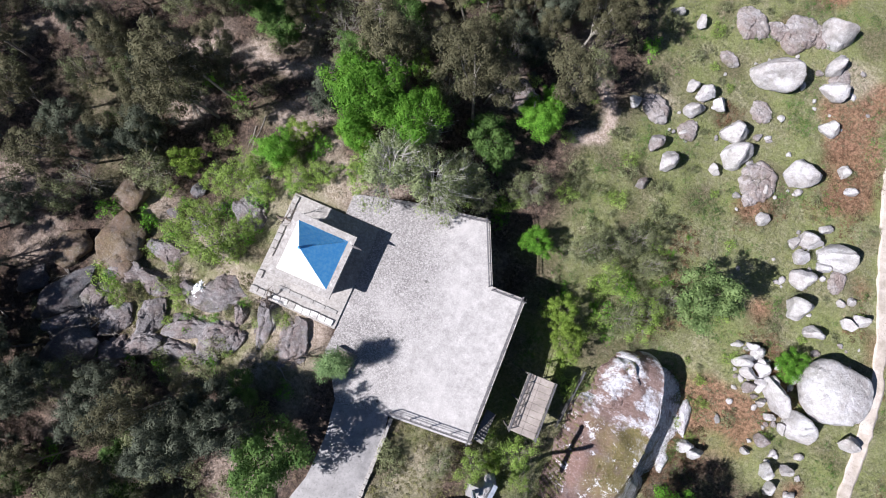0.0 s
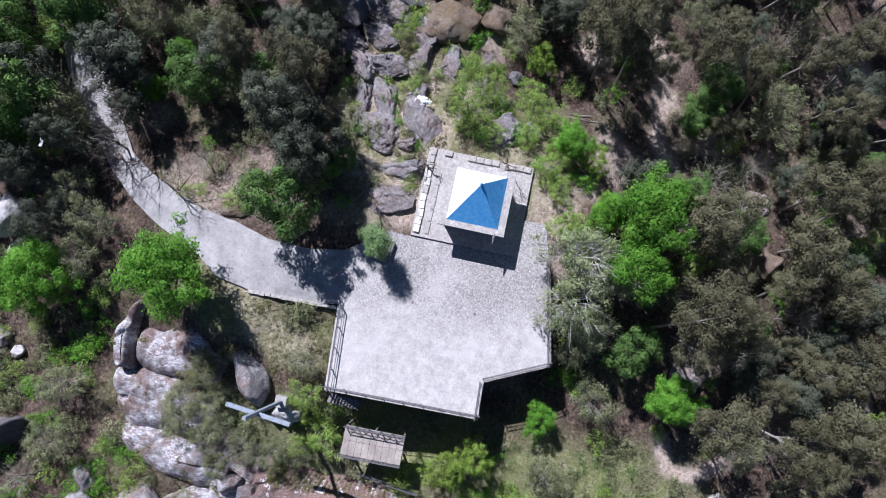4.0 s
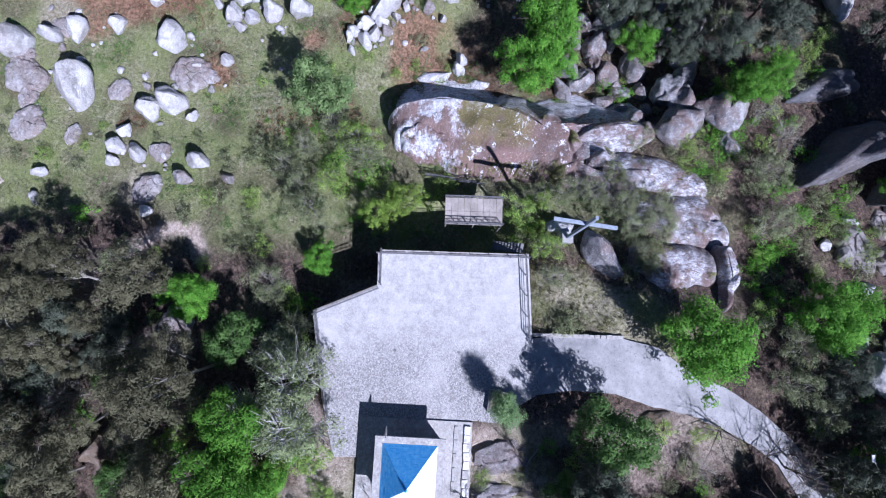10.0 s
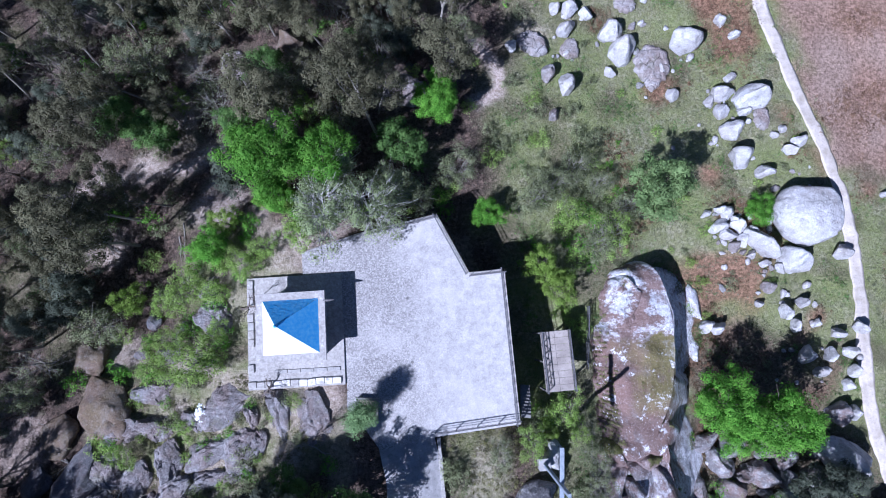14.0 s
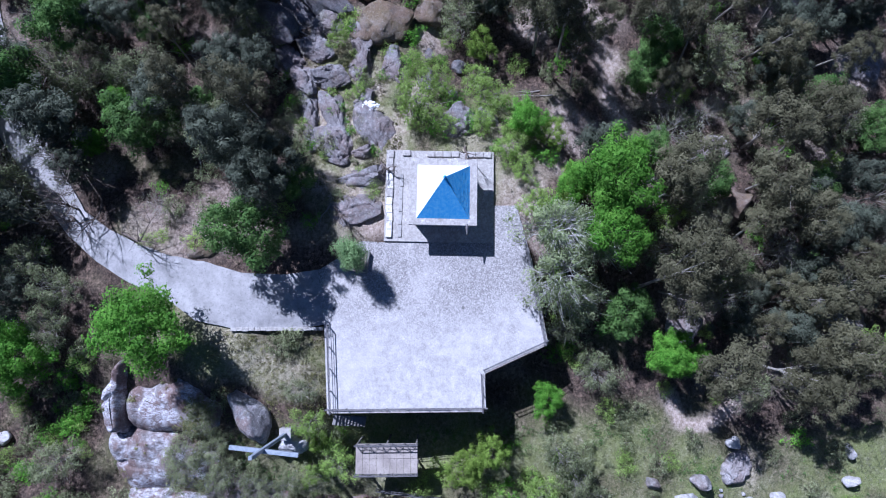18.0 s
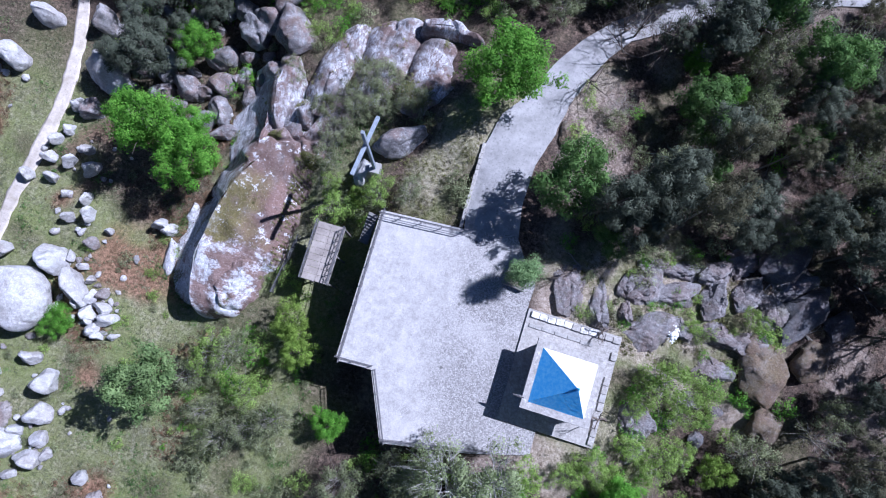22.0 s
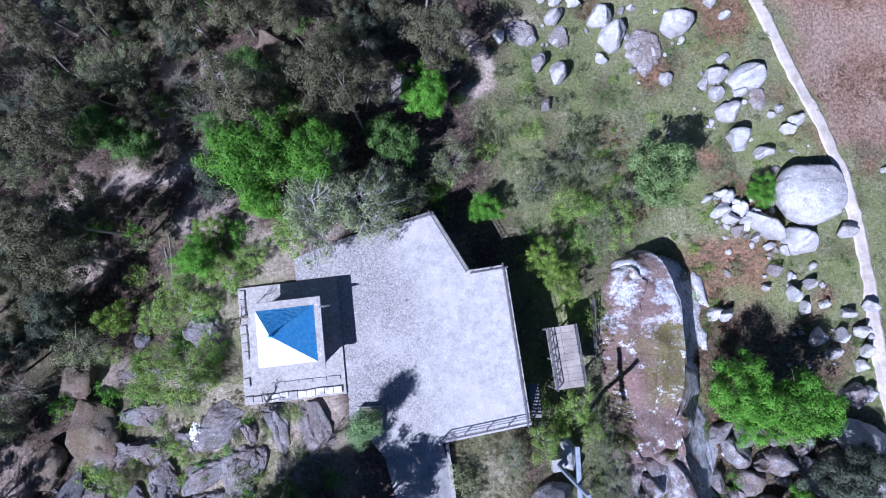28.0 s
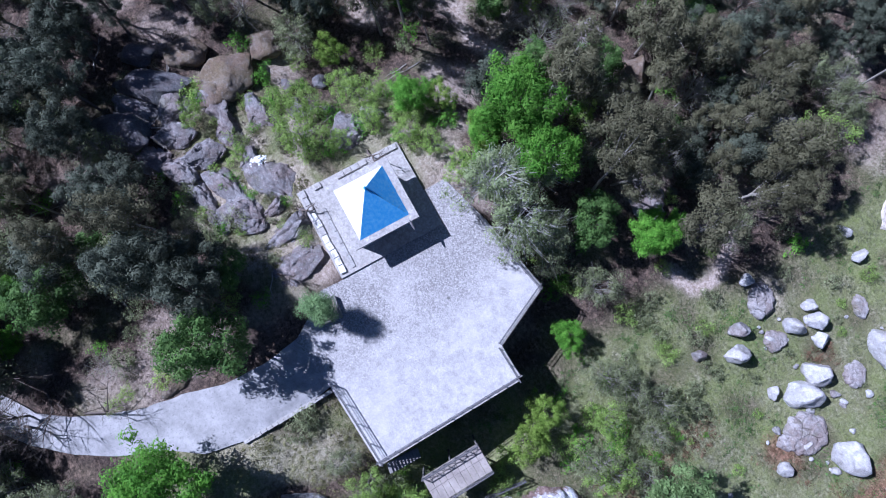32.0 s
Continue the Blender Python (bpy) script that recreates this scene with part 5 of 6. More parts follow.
for s in range(3):
    tree_kind("bright", "broadleaf_tree", 10 + s, 3.2, 7.5, 64, 0.185, 600, 0.10, LEAF_BRIGHT, BARK, "broadleaf tree in fresh bright green leaf", "tree", 0.4, 0.17, 0.6)
    tree_kind("mid", "broadleaf_tree", 20 + s, 2.8, 6.0, 54, 0.19, 640, 0.105, LEAF_MID, BARK, "rounded tree with dense mid-green leaves", "tree", 0.35, 0.15, 0.6)
    tree_kind("dull", "broadleaf_tree", 22 + s, 2.8, 6.0, 54, 0.19, 600, 0.105, LEAF_DULL, BARK, "rounded tree with dull grey-green leaves", "tree", 0.4, 0.15, 0.6)
    tree_kind("lime", "broadleaf_tree", 25 + s, 2.6, 5.5, 48, 0.18, 460, 0.10, LEAF_LIME, BARK, "upright tree with yellow-green young leaves", "tree", 0.3, 0.12, 0.5)
    tree_kind("spring", "young_oak", 30 + s, 2.6, 4.5, 46, 0.18, 240, 0.10, LEAF_SPRING, BARK_PALE, "open young tree with sparse yellow-green spring leaves", "tree", 0.3, 0.07, 0.3, 2)
    tree_kind("olive", "scrub_tree", 40 + s, 2.8, 5.0, 46, 0.20, 240, 0.09, LEAF_OLIVE, BARK_PALE, "twiggy scrub tree with thin grey-green leaves", "tree", 0.3, 0.08, 0.3, 3)
    tree_kind("pale", "scrub_tree", 45 + s, 2.8, 5.0, 50, 0.19, 300, 0.09, LEAF_PALE, BARK_WHITE, "spreading tree with pale grey-green leaves and bleached twigs", "tree", 0.3, 0.11, 0.3, 7)
    tree_kind("pine", "pine_tree", 50 + s, 2.6, 8.5, 36, 0.21, 640, 0.13, LEAF_PINE, BARK, "tall dark grey-green pine with a ragged feathery crown", "tree", 0.4, 0.13, 0.5, 1, 0.3)
    tree_kind("gum", "eucalyptus_tree", 55 + s, 2.4, 11.0, 28, 0.23, 640, 0.11, LEAF_GUM, BARK_PALE, "slender eucalyptus with pale trunk and thin olive foliage", "tree", 0.52, 0.11, 0.5, 1, 0.36)
    tree_kind("bare", "bare_tree", 60 + s, 2.8, 5.5, 20, 0.34, 3, 0.08, LEAF_OLIVE, BARK, "leafless dark tree with crooked branches", "tree", 0.3, 0.11, 0.5, 5)
    tree_kind("twiggy", "bare_tree", 65 + s, 2.6, 6.0, 22, 0.32, 30, 0.08, LEAF_OLIVE, BARK_PALE, "nearly leafless tree with bleached grey twigs", "tree", 0.35, 0.09, 0.5, 4)
    tree_kind("shrub", "shrub", 70 + s, 1.3, 1.3, 16, 0.28, 300, 0.08, LEAF_SPRING, BARK, "low yellow-green shrub on the hillside", "shrub", 0.25, 0.04)
    tree_kind("heath", "heath_bush", 80 + s, 1.2, 1.0, 16, 0.28, 300, 0.08, LEAF_OLIVE, BARK, "low grey-green heath shrub", "shrub", 0.25, 0.04)
    tree_kind("green", "shrub", 90 + s, 1.2, 1.1, 16, 0.28, 300, 0.08, LEAF_BRIGHT, BARK, "low bright green leafy shrub", "shrub", 0.25, 0.04)


def plant(key, x, y, R=None, H=None, turn=None, group="", label="", ground=None):
    rnd = random.Random(int(x * 313 + y * 717) + len(key))
    name, trunk, crown, r0, h0, lab, cat = rnd.choice(KINDS[key])
    z = (hill(x, y) if ground is None else ground) - 0.05
    s, sz = (R or r0) / r0, (H or h0) / h0
    t = thing(name, x, y, z, label or lab, cat, group or {"shrub": "hillside shrubs", "heath": "hillside shrubs"}.get(key, "hillside trees"))
    tip = {"gum": 15, "twiggy": 10, "pine": 4}.get(key, 3)
    t.matrix_basis = pose(x, y, z, rnd.uniform(-tip, tip), rnd.uniform(-tip, tip), rnd.uniform(0, 360) if turn is None else turn) @ Matrix.Diagonal((s, s, sz, 1))
    part("trunk", trunk, None, t)
    part("crown", crown, None, t)
    return t


# single trees that stand out
for row in [(-24.4, 16.8, 2.0, 4.2), (-18.6, 23.4, 3.9, 9), (-20.4, 25.0, 2.4, 7), (-14.3, 23.4, 3.2, 8), (-18.4, 20.4, 2.0, 5), (8.0, -35.0, 1.6, 4), (-3.8, 31.6, 1.6, 4), (-5.3, 29.9, 1.5, 3.5), (18.3, -23.8, 2.2, 5), (-22.6, -20.6, 1.5, 4), (-26.2, -18.2, 1.6, 4), (22.6, -2.4, 3.7, 11), (18.9, -0.6, 3.2, 10), (20.6, -3.0, 2.6, 7), (-7.3, -13.2, 4.2, 8), (-4.2, 28.6, 2.3, 6), (-5.2, -25.6, 3.3, 7),
            (-4.0, -28.0, 3.4, 7), (16.6, -20.6, 2.6, 6), (22.8, -11.6, 2.4, 6), (26.6, 17.3, 1.8, 3), (-0.6, 18.5, 1.7, 3.7)]:
    plant("bright", *row)
for row in [(-14.4, -5.6, 3.4, 9.0), (-16.1, -30.7, 3.3, 8), (-24.2, -16.0, 3.2, 6), (-7.9, 25.1, 2.6, 6),
            (-27, -26, 3.3, 10), (-33, -22, 3.4, 8), (-25.6, -33.0, 3.2, 9.5), (-22.4, -31.8, 2.8, 9.5), (-18.2, -29.8, 3.6, 10)]:
    plant("mid", *row)
plant("dull", 15.0, 18.9, 3.4, 9.2)
for row in [(5.2, 10.9, 1.9, 5), (3.8, 13.6, 1.9, 5.5), (4.6, 12.2, 1.5, 4), (-18.6, 20.4, 1.9, 4), (-32.4, 13.4, 1.8, 4), (-23.4, 19.0, 1.6, 3.4), (2.6, -1.2, 1.2, 2)]:
    plant("lime", *row)
for row in [(-26.4, 7.4, 2.9, 4.2), (-28.4, 9.6, 1.8, 3.0), (-27.2, 13.8, 2.4, 3.6), (-29.8, 12.8, 1.6, 3.0), (-22.2, 15.4, 1.7, 2.6), (-24.6, 13.0, 1.4, 2.6), (-20.2, 16.4, 1.5, 2.2), (-24.4, 10.0, 1.2, 2.2), (11.0, 15.7, 2.6, 5.6),
            (-32.6, 0.4, 1.4, 2.4), (-27.8, 2.2, 1.0, 1.2), (4.5, 0.5, 2.1, 3.4), (0.9, -1.8, 1.8, 2.9), (5.4, -1.6, 1.5, 2.4), (7.5, 18.0, 2.0, 4.6)]:
    plant("spring", *row)
for row in [(-11.2, 18.9, 3.7, 7), (-14.8, 18.6, 3.6, 6.5), (-13.6, 22.2, 2.8, 6.5), (-9.0, 20.6, 2.4, 5)]:
    plant("pale", *row)
for row in [(12.4, -10.8, 2.0, 2.0), (3.9, -12.2, 2.7, 3.0), (6.6, -6.4, 1.9, 2.2), (5.4, -9.2, 2.1, 2.4), (8.4, -8.8, 1.8, 2.0), (3.0, -9.6, 1.6, 2.0), (0.4, -10.6, 1.8, 2.2), (18, -24, 2.6, 4), (24, -20, 2.8, 4.5), (4, -23, 2.6, 4), (27, -4.5, 2.0, 2.6), (-1.8, -2.5, 1.6, 2.5), (6.4, -3.8, 1.8, 3),
            (-3.1, 22.7, 2.5, 5), (9.3, 15.0, 2.2, 5), (3.8, 19.6, 2.3, 5.5), (8.0, 22.0, 2.4, 4.6), (5.8, 20.8, 2.2, 5), (10.4, 20.6, 2.0, 3.2), (-10.4, -22.4, 2.4, 4), (-12.6, -25.0, 2.4, 4.5), (-7.4, -22.8, 2.2, 4), (-35.0, 11.3, 2.7, 5), (-28.8, -16, 2.8, 5), (12.5, 18.2, 2.2, 3.6), (9.0, -22.6, 2.4, 3.6), (-6.6, 20.2, 2.0, 4), (-8.4, 21.2, 2.4, 5), (-19.2, -27.0, 2.6, 6.5)]:
    plant("olive", *row)
for row in [(12.4, -24.4, 2.0, 3), (-9.4, 34.6, 2.2, 6), (-13.5, 39.5, 2.3, 6), (15.2, -23.0, 1.8, 3), (-17.5, -14.6, 1.7, 2.4), (-6.8, 36.5, 2.2, 6), (-20.8, -27.9, 3.0, 7), (-17.6, -25.7, 2.4, 6)]:
    plant("twiggy", *row)
for row in [(-3.6, 37.6, 2.6, 10.5), (-2.2, 39.8, 2.2, 10), (-7.6, 41.4, 2.6, 11), (-9.0, 39.0, 2.2, 10), (-12.4, 33.0, 2.4, 10), (-16.0, 41.0, 2.4, 11)]:
    plant("gum", *row)
for row in [(-17.4, -22.4, 2.3, 5.5), (-30, -9, 2.6, 5), (-44.5, -1.5, 2.6, 9), (-43, -4.0, 2.4, 9), (-32.4, -5.6, 1.8, 3.6), (-19.6, -20.4, 2.9, 7), (-21.5, -22.6, 2.8, 7)]:
    plant("bare", *row)


# those at (11.2, -36.8), (13.6, -38.5), (9.4, -35.8) are added to shade the slabs
for row in [(26.0, -8.6, 3.0, 9.5), (27.0, -11.0, 2.6, 9), (29.6, -8.4, 2.2, 6), (21.4, -15.6, 2.4, 6.5), (24.0, -12.6, 2.2, 6), (25.5, -16.0, 2.6, 7), (28.5, -17.5, 2.8, 8), (21.5, -19.5, 2.6, 7.5), (25.5, -23, 3, 9), (31.5, -19, 2.8, 8), (22.8, -24.0, 2.8, 8), (33, -25, 3, 9), (28, -29, 3, 9), (22, -33, 3, 9), (-17.4, -4.8, 2.7, 11), (-21.1, -7.8, 2.9, 12), (-21.5, -6.2, 2.6, 10), (-23.4, -9.8, 2.0, 7), (-20.6, -21.2, 2.0, 6), (-16.8, -26.6, 2.0, 8), (-21.6, -29.2, 3.0, 9), (-28.5, -27.0, 3.0, 9.5), (-13.6, -27.8, 2.4, 8), (-9.4, -25.6, 2.2, 7), (-41, -8.5, 2.6, 8), (-41.2, -4.6, 2.5, 8.5), (-42.6, -1.2, 2.0, 8), (-38.4, -9.6, 2.6, 8), (-44.5, -4.0, 2.4, 7), (-34.6, -7.6, 2.3, 8.5), (-37.6, -6.4, 2.3, 9), (-46, 1, 2.4, 7), (-29.5, -35.4, 2.6, 10), (-24.0, -22.4, 3.0, 9), (12.0, -34.8, 2.4, 11), (11.2, -36.8, 2.6, 12), (13.6, -38.5, 2.6, 12), (9.4, -35.8, 2.2, 11), (14.6, -36.2, 2.6, 11.5), (18.0, -37.0, 2.6, 11), (12.5, -38, 3.0, 11), (16, -39.5, 3, 11)]:
    plant("pine", *row, group="woodland trees")


# ---- the wood: pines and scrub in a loose scatter ----
def wooded(x, y):
    """How thick the wood stands at a place, 0 to 1."""
    if -13.4 < x < 2 and -1 < y < 17.5 or math.hypot(x + 18, y - 9.5) < 6.2:
        return 0
    if along([(-9, 0), (-9, -7), (-11, -13), (-14.5, -20.5), (-17, -23)], x, y) < 4.4 or along([(-17, -23), (-19, -24.5), (-25, -28.5)], x, y) < 2.4:
        return 0
    west = smooth(-x, 15, 19)
    north = smooth(y - 0.9 * max(0, x + 6), 24, 28) * smooth(1 - x - 0.25 * max(0, y - 36), 0, 3)
    south = smooth(-y, 27, 32) * smooth(-11.5 - x, 0, 3)
    near = smooth(math.hypot((x + 25) * 0.75, (y - 8) * 0.55), 6.6, 8.2)
    return max(west, north, south) * near


# clearings round the rocks and paths
CLEAR = [(-15.4, 2.4, 3.0), (-31.2, 50.0, 3.0), (-28.4, 35.2, 2.4), (-38.6, 42, 2.6), (-22.4, 47, 2.0), (-40.8, 40, 2.6), (-41, 30.6, 2.0), (-39.2, 33, 2.0), (-38, 1.5, 3.5), (-35.5, -2.5, 3.0), (-34, 9.5, 2.5), (-17.2, -10.5, 5.2), (-25.6, 21.6, 3.4), (-21.4, 19, 2.4), (-32.6, -9.9, 2.6), (-30.4, 11, 2.6), (-17.9, 36.4, 2.6), (-7.4, 31.0, 3.0), (-7.2, 47, 2.4), (1.6, 33, 3.4), (-35, 4, 4.2), (-33, -1, 3.2), (-41, 0.5, 3.4), (-40.5, -3.2, 3.0), (-38, -2, 3.0), (-37.5, 6.5, 2.6), (-26.2, 20.9, 2.4), (-23.5, 35, 2.0), (5, 52, 3), (2, 56, 3), (-3, 58, 2.5), (-31, -30.5, 2.0), (-37, -33, 2.4), (-15.5, -11, 2.6), (-14.5, -6, 3.6)]
OPEN = [(-20, -17.5, 3.0), (-21.5, -15, 2.5), (-46, 8, 3.4), (-47, 1, 3.4), (-48.5, -3, 2.4), (-49.5, 6, 2.6), (-18.6, -30.4, 3.0), (-26, -26, 2.6), (-23.6, -41, 4.2)]
wood = random.Random(5)
taken = [(t_.matrix_basis.translation.x, t_.matrix_basis.translation.y, 2.2) for t_ in scene.objects if t_.parent is None and t_.name.startswith(("broadleaf", "scrub", "young"))]
count = 0
for _ in range(14000):
    x, y = wood.uniform(-60, 22), wood.uniform(-46, 60)
    if math.hypot(x + 6.5, y - 8.3) > 53:
        continue
    if wood.random() > wooded(x, y) or any(math.hypot(x - a, y - b) < r for a, b, r in taken):
        continue
    if along(FOREST_TRACK, x, y) < 2.6:
        continue
    thick = noise.noise((x * 0.11, y * 0.11, 31)) + 0.5 * noise.noise((x * 0.3, y * 0.3, 33))
    gappy = 0.14 * smooth(-x, 14, 20) * smooth(8 - y, 0, 8)
    if thick < wood.uniform(-0.85, -0.1) + gappy or any(math.hypot(x - a, y - b) < r for a, b, r in CLEAR):
        continue
    north_side = smooth(y - 0.2 * x, 8, 24)
    key = wood.choices(("pine", "gum", "olive", "mid", "bare", "twiggy", "spring"), (0.32 - 0.12 * north_side, 0.18 + 0.26 * north_side, 0.16, 0.08, 0.09, 0.10, 0.06))[0]
    R = wood.uniform(1.3, 2.9)
    tall = {"pine": wood.uniform(2.4, 3.3), "gum": wood.uniform(4.0, 5.4)}.get(key, wood.uniform(1.7, 2.2))
    if not any(math.hypot(x - a, y - b) < r for a, b, r in OPEN):
        plant(key, x, y, R, min(13, R * tall), group="woodland trees")
    taken.append((x, y, R * (0.76 if key == "gum" else 0.70)))
    count += 1
    if count >= 390:
        break

# bushes between the terrace and the field, and round the chapel
bush = random.Random(21)
for cx, cy, sx, sy, n, kinds in ((9.5, 18.5, 3.6, 3.4, 26, ("shrub", "heath", "heath", "green")), (5.5, 17, 1.8, 3.0, 8, ("heath", "green", "heath")), (4.6, 23.5, 2.5, 2.5, 12, ("heath", "heath", "shrub")),
                                 (-27.0, 7.2, 2.6, 2.2, 14, ("shrub", "shrub", "green")), (-31.6, 6.0, 1.6, 1.6, 7, ("shrub", "green")), (-28.6, 1.4, 0.9, 0.7, 5, ("green", "shrub")), (-34.5, 0.8, 0.8, 1.2, 5, ("green", "shrub")),
                                 (-24, -2.9, 2.6, 0.6, 7, ("green", "shrub", "heath")), (13.0, -17.0, 2.6, 2.0, 12, ("green", "heath", "shrub")), (8.0, -20.5, 3.0, 1.6, 10, ("heath", "shrub", "green")), (17.6, -1.0, 0.7, 5.0, 8, ("heath", "green")), (2.5, -33, 4.0, 3.6, 22, ("heath", "heath", "shrub")), (-6.8, -19.6, 1.6, 2.4, 14, ("heath", "green", "shrub")), (0.5, -22.5, 3.0, 1.8, 14, ("heath", "green", "heath")), (-14.2, -14.2, 0.7, 1.6, 3, ("shrub", "heath")), (-18.0, -9.6, 1.4, 2.0, 5, ("shrub", "heath", "heath")), (-8.5, 20.8, 3.0, 1.4, 14, ("shrub", "heath", "green")), (-17.2, 19.8, 2.4, 1.3, 14, ("shrub", "shrub", "green")), (9, -27, 3.5, 2.5, 16, ("heath", "heath", "green")), (-24.5, 1.2, 3.6, 2.0, 16, ("shrub", "heath", "green")), (-20.0, 3.8, 1.6, 0.8, 7, ("shrub", "heath")), (21, 8, 4.0, 3.5, 12, ("heath", "shrub")), (16, 31, 6, 6, 16, ("heath",)), (30, 33, 4, 6, 12, ("heath", "shrub")), (10, 44, 4, 5, 12, ("heath", "shrub")), (-23.5, 14.5, 3.0, 2.4, 16, ("shrub", "shrub", "green")), (2.0, -0.4, 0.9, 0.9, 9, ("shrub", "heath", "shrub")), (6.6, 9.5, 0.9, 2.6, 8, ("shrub", "heath")),
                                 (5.0, -10.6, 2.0, 1.2, 9, ("heath", "heath", "shrub")), (19.0, 10.0, 0.8, 3.0, 6, ("heath", "shrub")), (-6.2, -3.2, 0.4, 1.6, 5, ("shrub", "heath")), (24, 22, 3, 3, 7, ("heath",)), (13, 28, 4, 3, 8, ("heath", "shrub"))):
    for _ in range(n):
        x, y = bush.gauss(cx, sx), bush.gauss(cy, sy)
        if -17.5 < x < 0.9 and -0.9 < y < 18.2 or math.hypot(x + 18, y - 9.5) < 5.8 or abs(x + 9) < 2.6 and y < 0 or along(RAMP_LINE, x, y) < 2 or 7.8 < x < 17 and -8 < y < 12.5 or abs(x - 4) < 1.9 and abs(y - 4.7) < 3.2:
            continue
        s = bush.uniform(0.5, 1.25) * (0.55 if x > 11 or -33 < x < -19 and -2.5 < y < 4.5 else 1)
        plant(bush.choice(kinds), x, y, 1.2 * s, 1.1 * s, group="bank bushes")

# low shrubs over the banks and the field's edge
low = random.Random(8)
n_low = 0
for _ in range(1400):
    x, y = low.uniform(-42, 30), low.uniform(-36, 44)
    if along([(-9, 0), (-9, -7), (-11, -13), (-14.5, -20.5), (-19, -24.5), (-25, -28.5)], x, y) < 3.2 or -14.5 < x < 1.2 and -1.5 < y < 18 or math.hypot(x + 18, y - 9.5) < 6:
        continue
    if 7 < x < 17 and -13 < y < 12 or -3 < x < 9 and -20 < y < -9 or along(FOREST_TRACK, x, y) < 1.5 or along(RAMP_LINE, x, y) < 2.1:
        continue
    if x > 8 and low.random() > (0.55 if x < 16 and 11 < y < 25 else 0.13):
        continue
    n_low += 1
    if n_low > 150:
        break
    s = low.uniform(0.5, 1.15)
    plant(low.choice(("shrub", "heath", "heath", "green") if x > -14 or math.hypot(x + 26, y - 7) < 10 else ("heath", "heath", "green")), x, y, 1.2 * s, 1.1 * s)


for _ in range(130):
    x, y = low.uniform(-6, 32), low.uniform(-32, -8)
    if 6.5 < x < 17 and y > -14 or -4 < x < 9 and -20 < y < -10 or x > 32 or along([(-9, 0), (-9, -7), (-11, -13), (-14.5, -20.5), (-19, -24.5)], x, y) < 3.4:
        continue
    s = low.uniform(0.6, 1.2)
    plant(low.choice(("heath", "green", "shrub")), x, y, 1.2 * s, 1.1 * s, group="gully shrubs")


def scatter(name, seed, n, spread, keep, lump, per, size, material, label, category, lift=0.0, slim=0.3, up=0.6):
    """Many small plants in one mesh of stuff: tufts of blades at places that keep() allows."""
    rnd = np.random.default_rng(seed)
    x0, x1, y0, y1 = spread
    spots = []
    while len(spots) < n:
        x, y = float(rnd.uniform(x0, x1)), float(rnd.uniform(y0, y1))
        if rnd.random() < keep(x, y):
            r = lump * float(rnd.uniform(0.5, 1.5))
            spots.append((x, y, rough_hill(x, y) + lift * r, r))
    v, f = leaf_cloud(spots, per / lump ** 2, size, rnd, up=up, hollow=0.2, slim=slim)
    tagged(new(name, leaf_mesh(name, v, f, material)), label, category, kind="stuff")


def off_paving(x, y):
    if -17.5 < x < 0.6 and -1.2 < y < 18.2 or math.hypot(x + 18, y - 9.5) < 5.8:
        return 0
    if along([(-9, 0), (-9, -7), (-11, -13), (-14.5, -20.5), (-19, -24.5), (-25, -28.5)], x, y) < 2.8:
        return 0
    if x > 28 and along([(30, 46), (33, 30.1), (36.4, 17), (36.1, 8.2), (35, -3), (37.5, -20)], x, y) < 1.0:
        return 0
    return 1


def in_field(x, y):
    return off_paving(x, y) * (1 - smooth(x - 37.0 + 0.22 * max(0, y - 14), 0, 2) * smooth(y, 14, 20)) * smooth(along(RAMP_LINE, x, y), 1.2, 1.8) * smooth(x - 0.12 * max(0, min(y, 44) - 30) + 0.3 * max(0, y - 46) + 4 * noise.noise((x * 0.09, y * 0.09, 3)), -3, 3) * (along(FIELD_PATH, x, y) > 0.9) * (0.25 + 0.75 * smooth(noise.noise((x * 0.3, y * 0.3, 9)), -0.2, 0.3))


def in_wood(x, y):
    return off_paving(x, y) * max(wooded(x, y), 0.35 * smooth(-x, 0, 4), 0.8 * smooth(-y, 9, 14)) * (along(FOREST_TRACK, x, y) > 1.4)


scatter("grass_tufts", 1, 15000, (-6, 50, -12, 58), in_field, 0.16, 7, 0.085, LEAF_GRASS, "tufts of rough green and straw grass in the field", "grass", 0.3, 0.25, 0.2)
scatter("dark_grass", 6, 2600, (2, 50, -10, 54), lambda x, y: in_field(x, y) * smooth(noise.noise((x * 0.22, y * 0.22, 19)), 0.0, 0.35), 0.3, 14, 0.085, LEAF_MID, "clumps of darker green herbs and grass in the field", "grass", 0.3, 0.3, 0.3)
scatter("chapel_grass", 8, 900, (-33, -14.5, -4, 6), lambda x, y: off_paving(x, y) * smooth(6.5 - math.hypot((x + 24.5) * 0.62, y - 1.6), 0, 2) * smooth(noise.noise((x * 0.6, y * 0.6, 23)), -0.05, 0.2), 0.2, 12, 0.08, LEAF_MOSS, "yellow-green grass growing between the rocks by the chapel", "grass", 0.3, 0.25, 0.2)
scatter("bank_grass", 9, 700, (-7, 3, -10, 0.2), lambda x, y: (x > -6.4) * smooth(noise.noise((x * 0.5, y * 0.5, 29)), -0.25, 0.1), 0.2, 12, 0.08, LEAF_MOSS, "thin dry grass on the bank between path and terrace", "grass", 0.3, 0.25, 0.2)
scatter("undergrowth", 2, 1800, (-52, 34, -42, 54), in_wood, 0.45, 46, 0.085, LEAF_SCRUB, "dark brown-green undergrowth on the woodland floor", "undergrowth", 0.4)
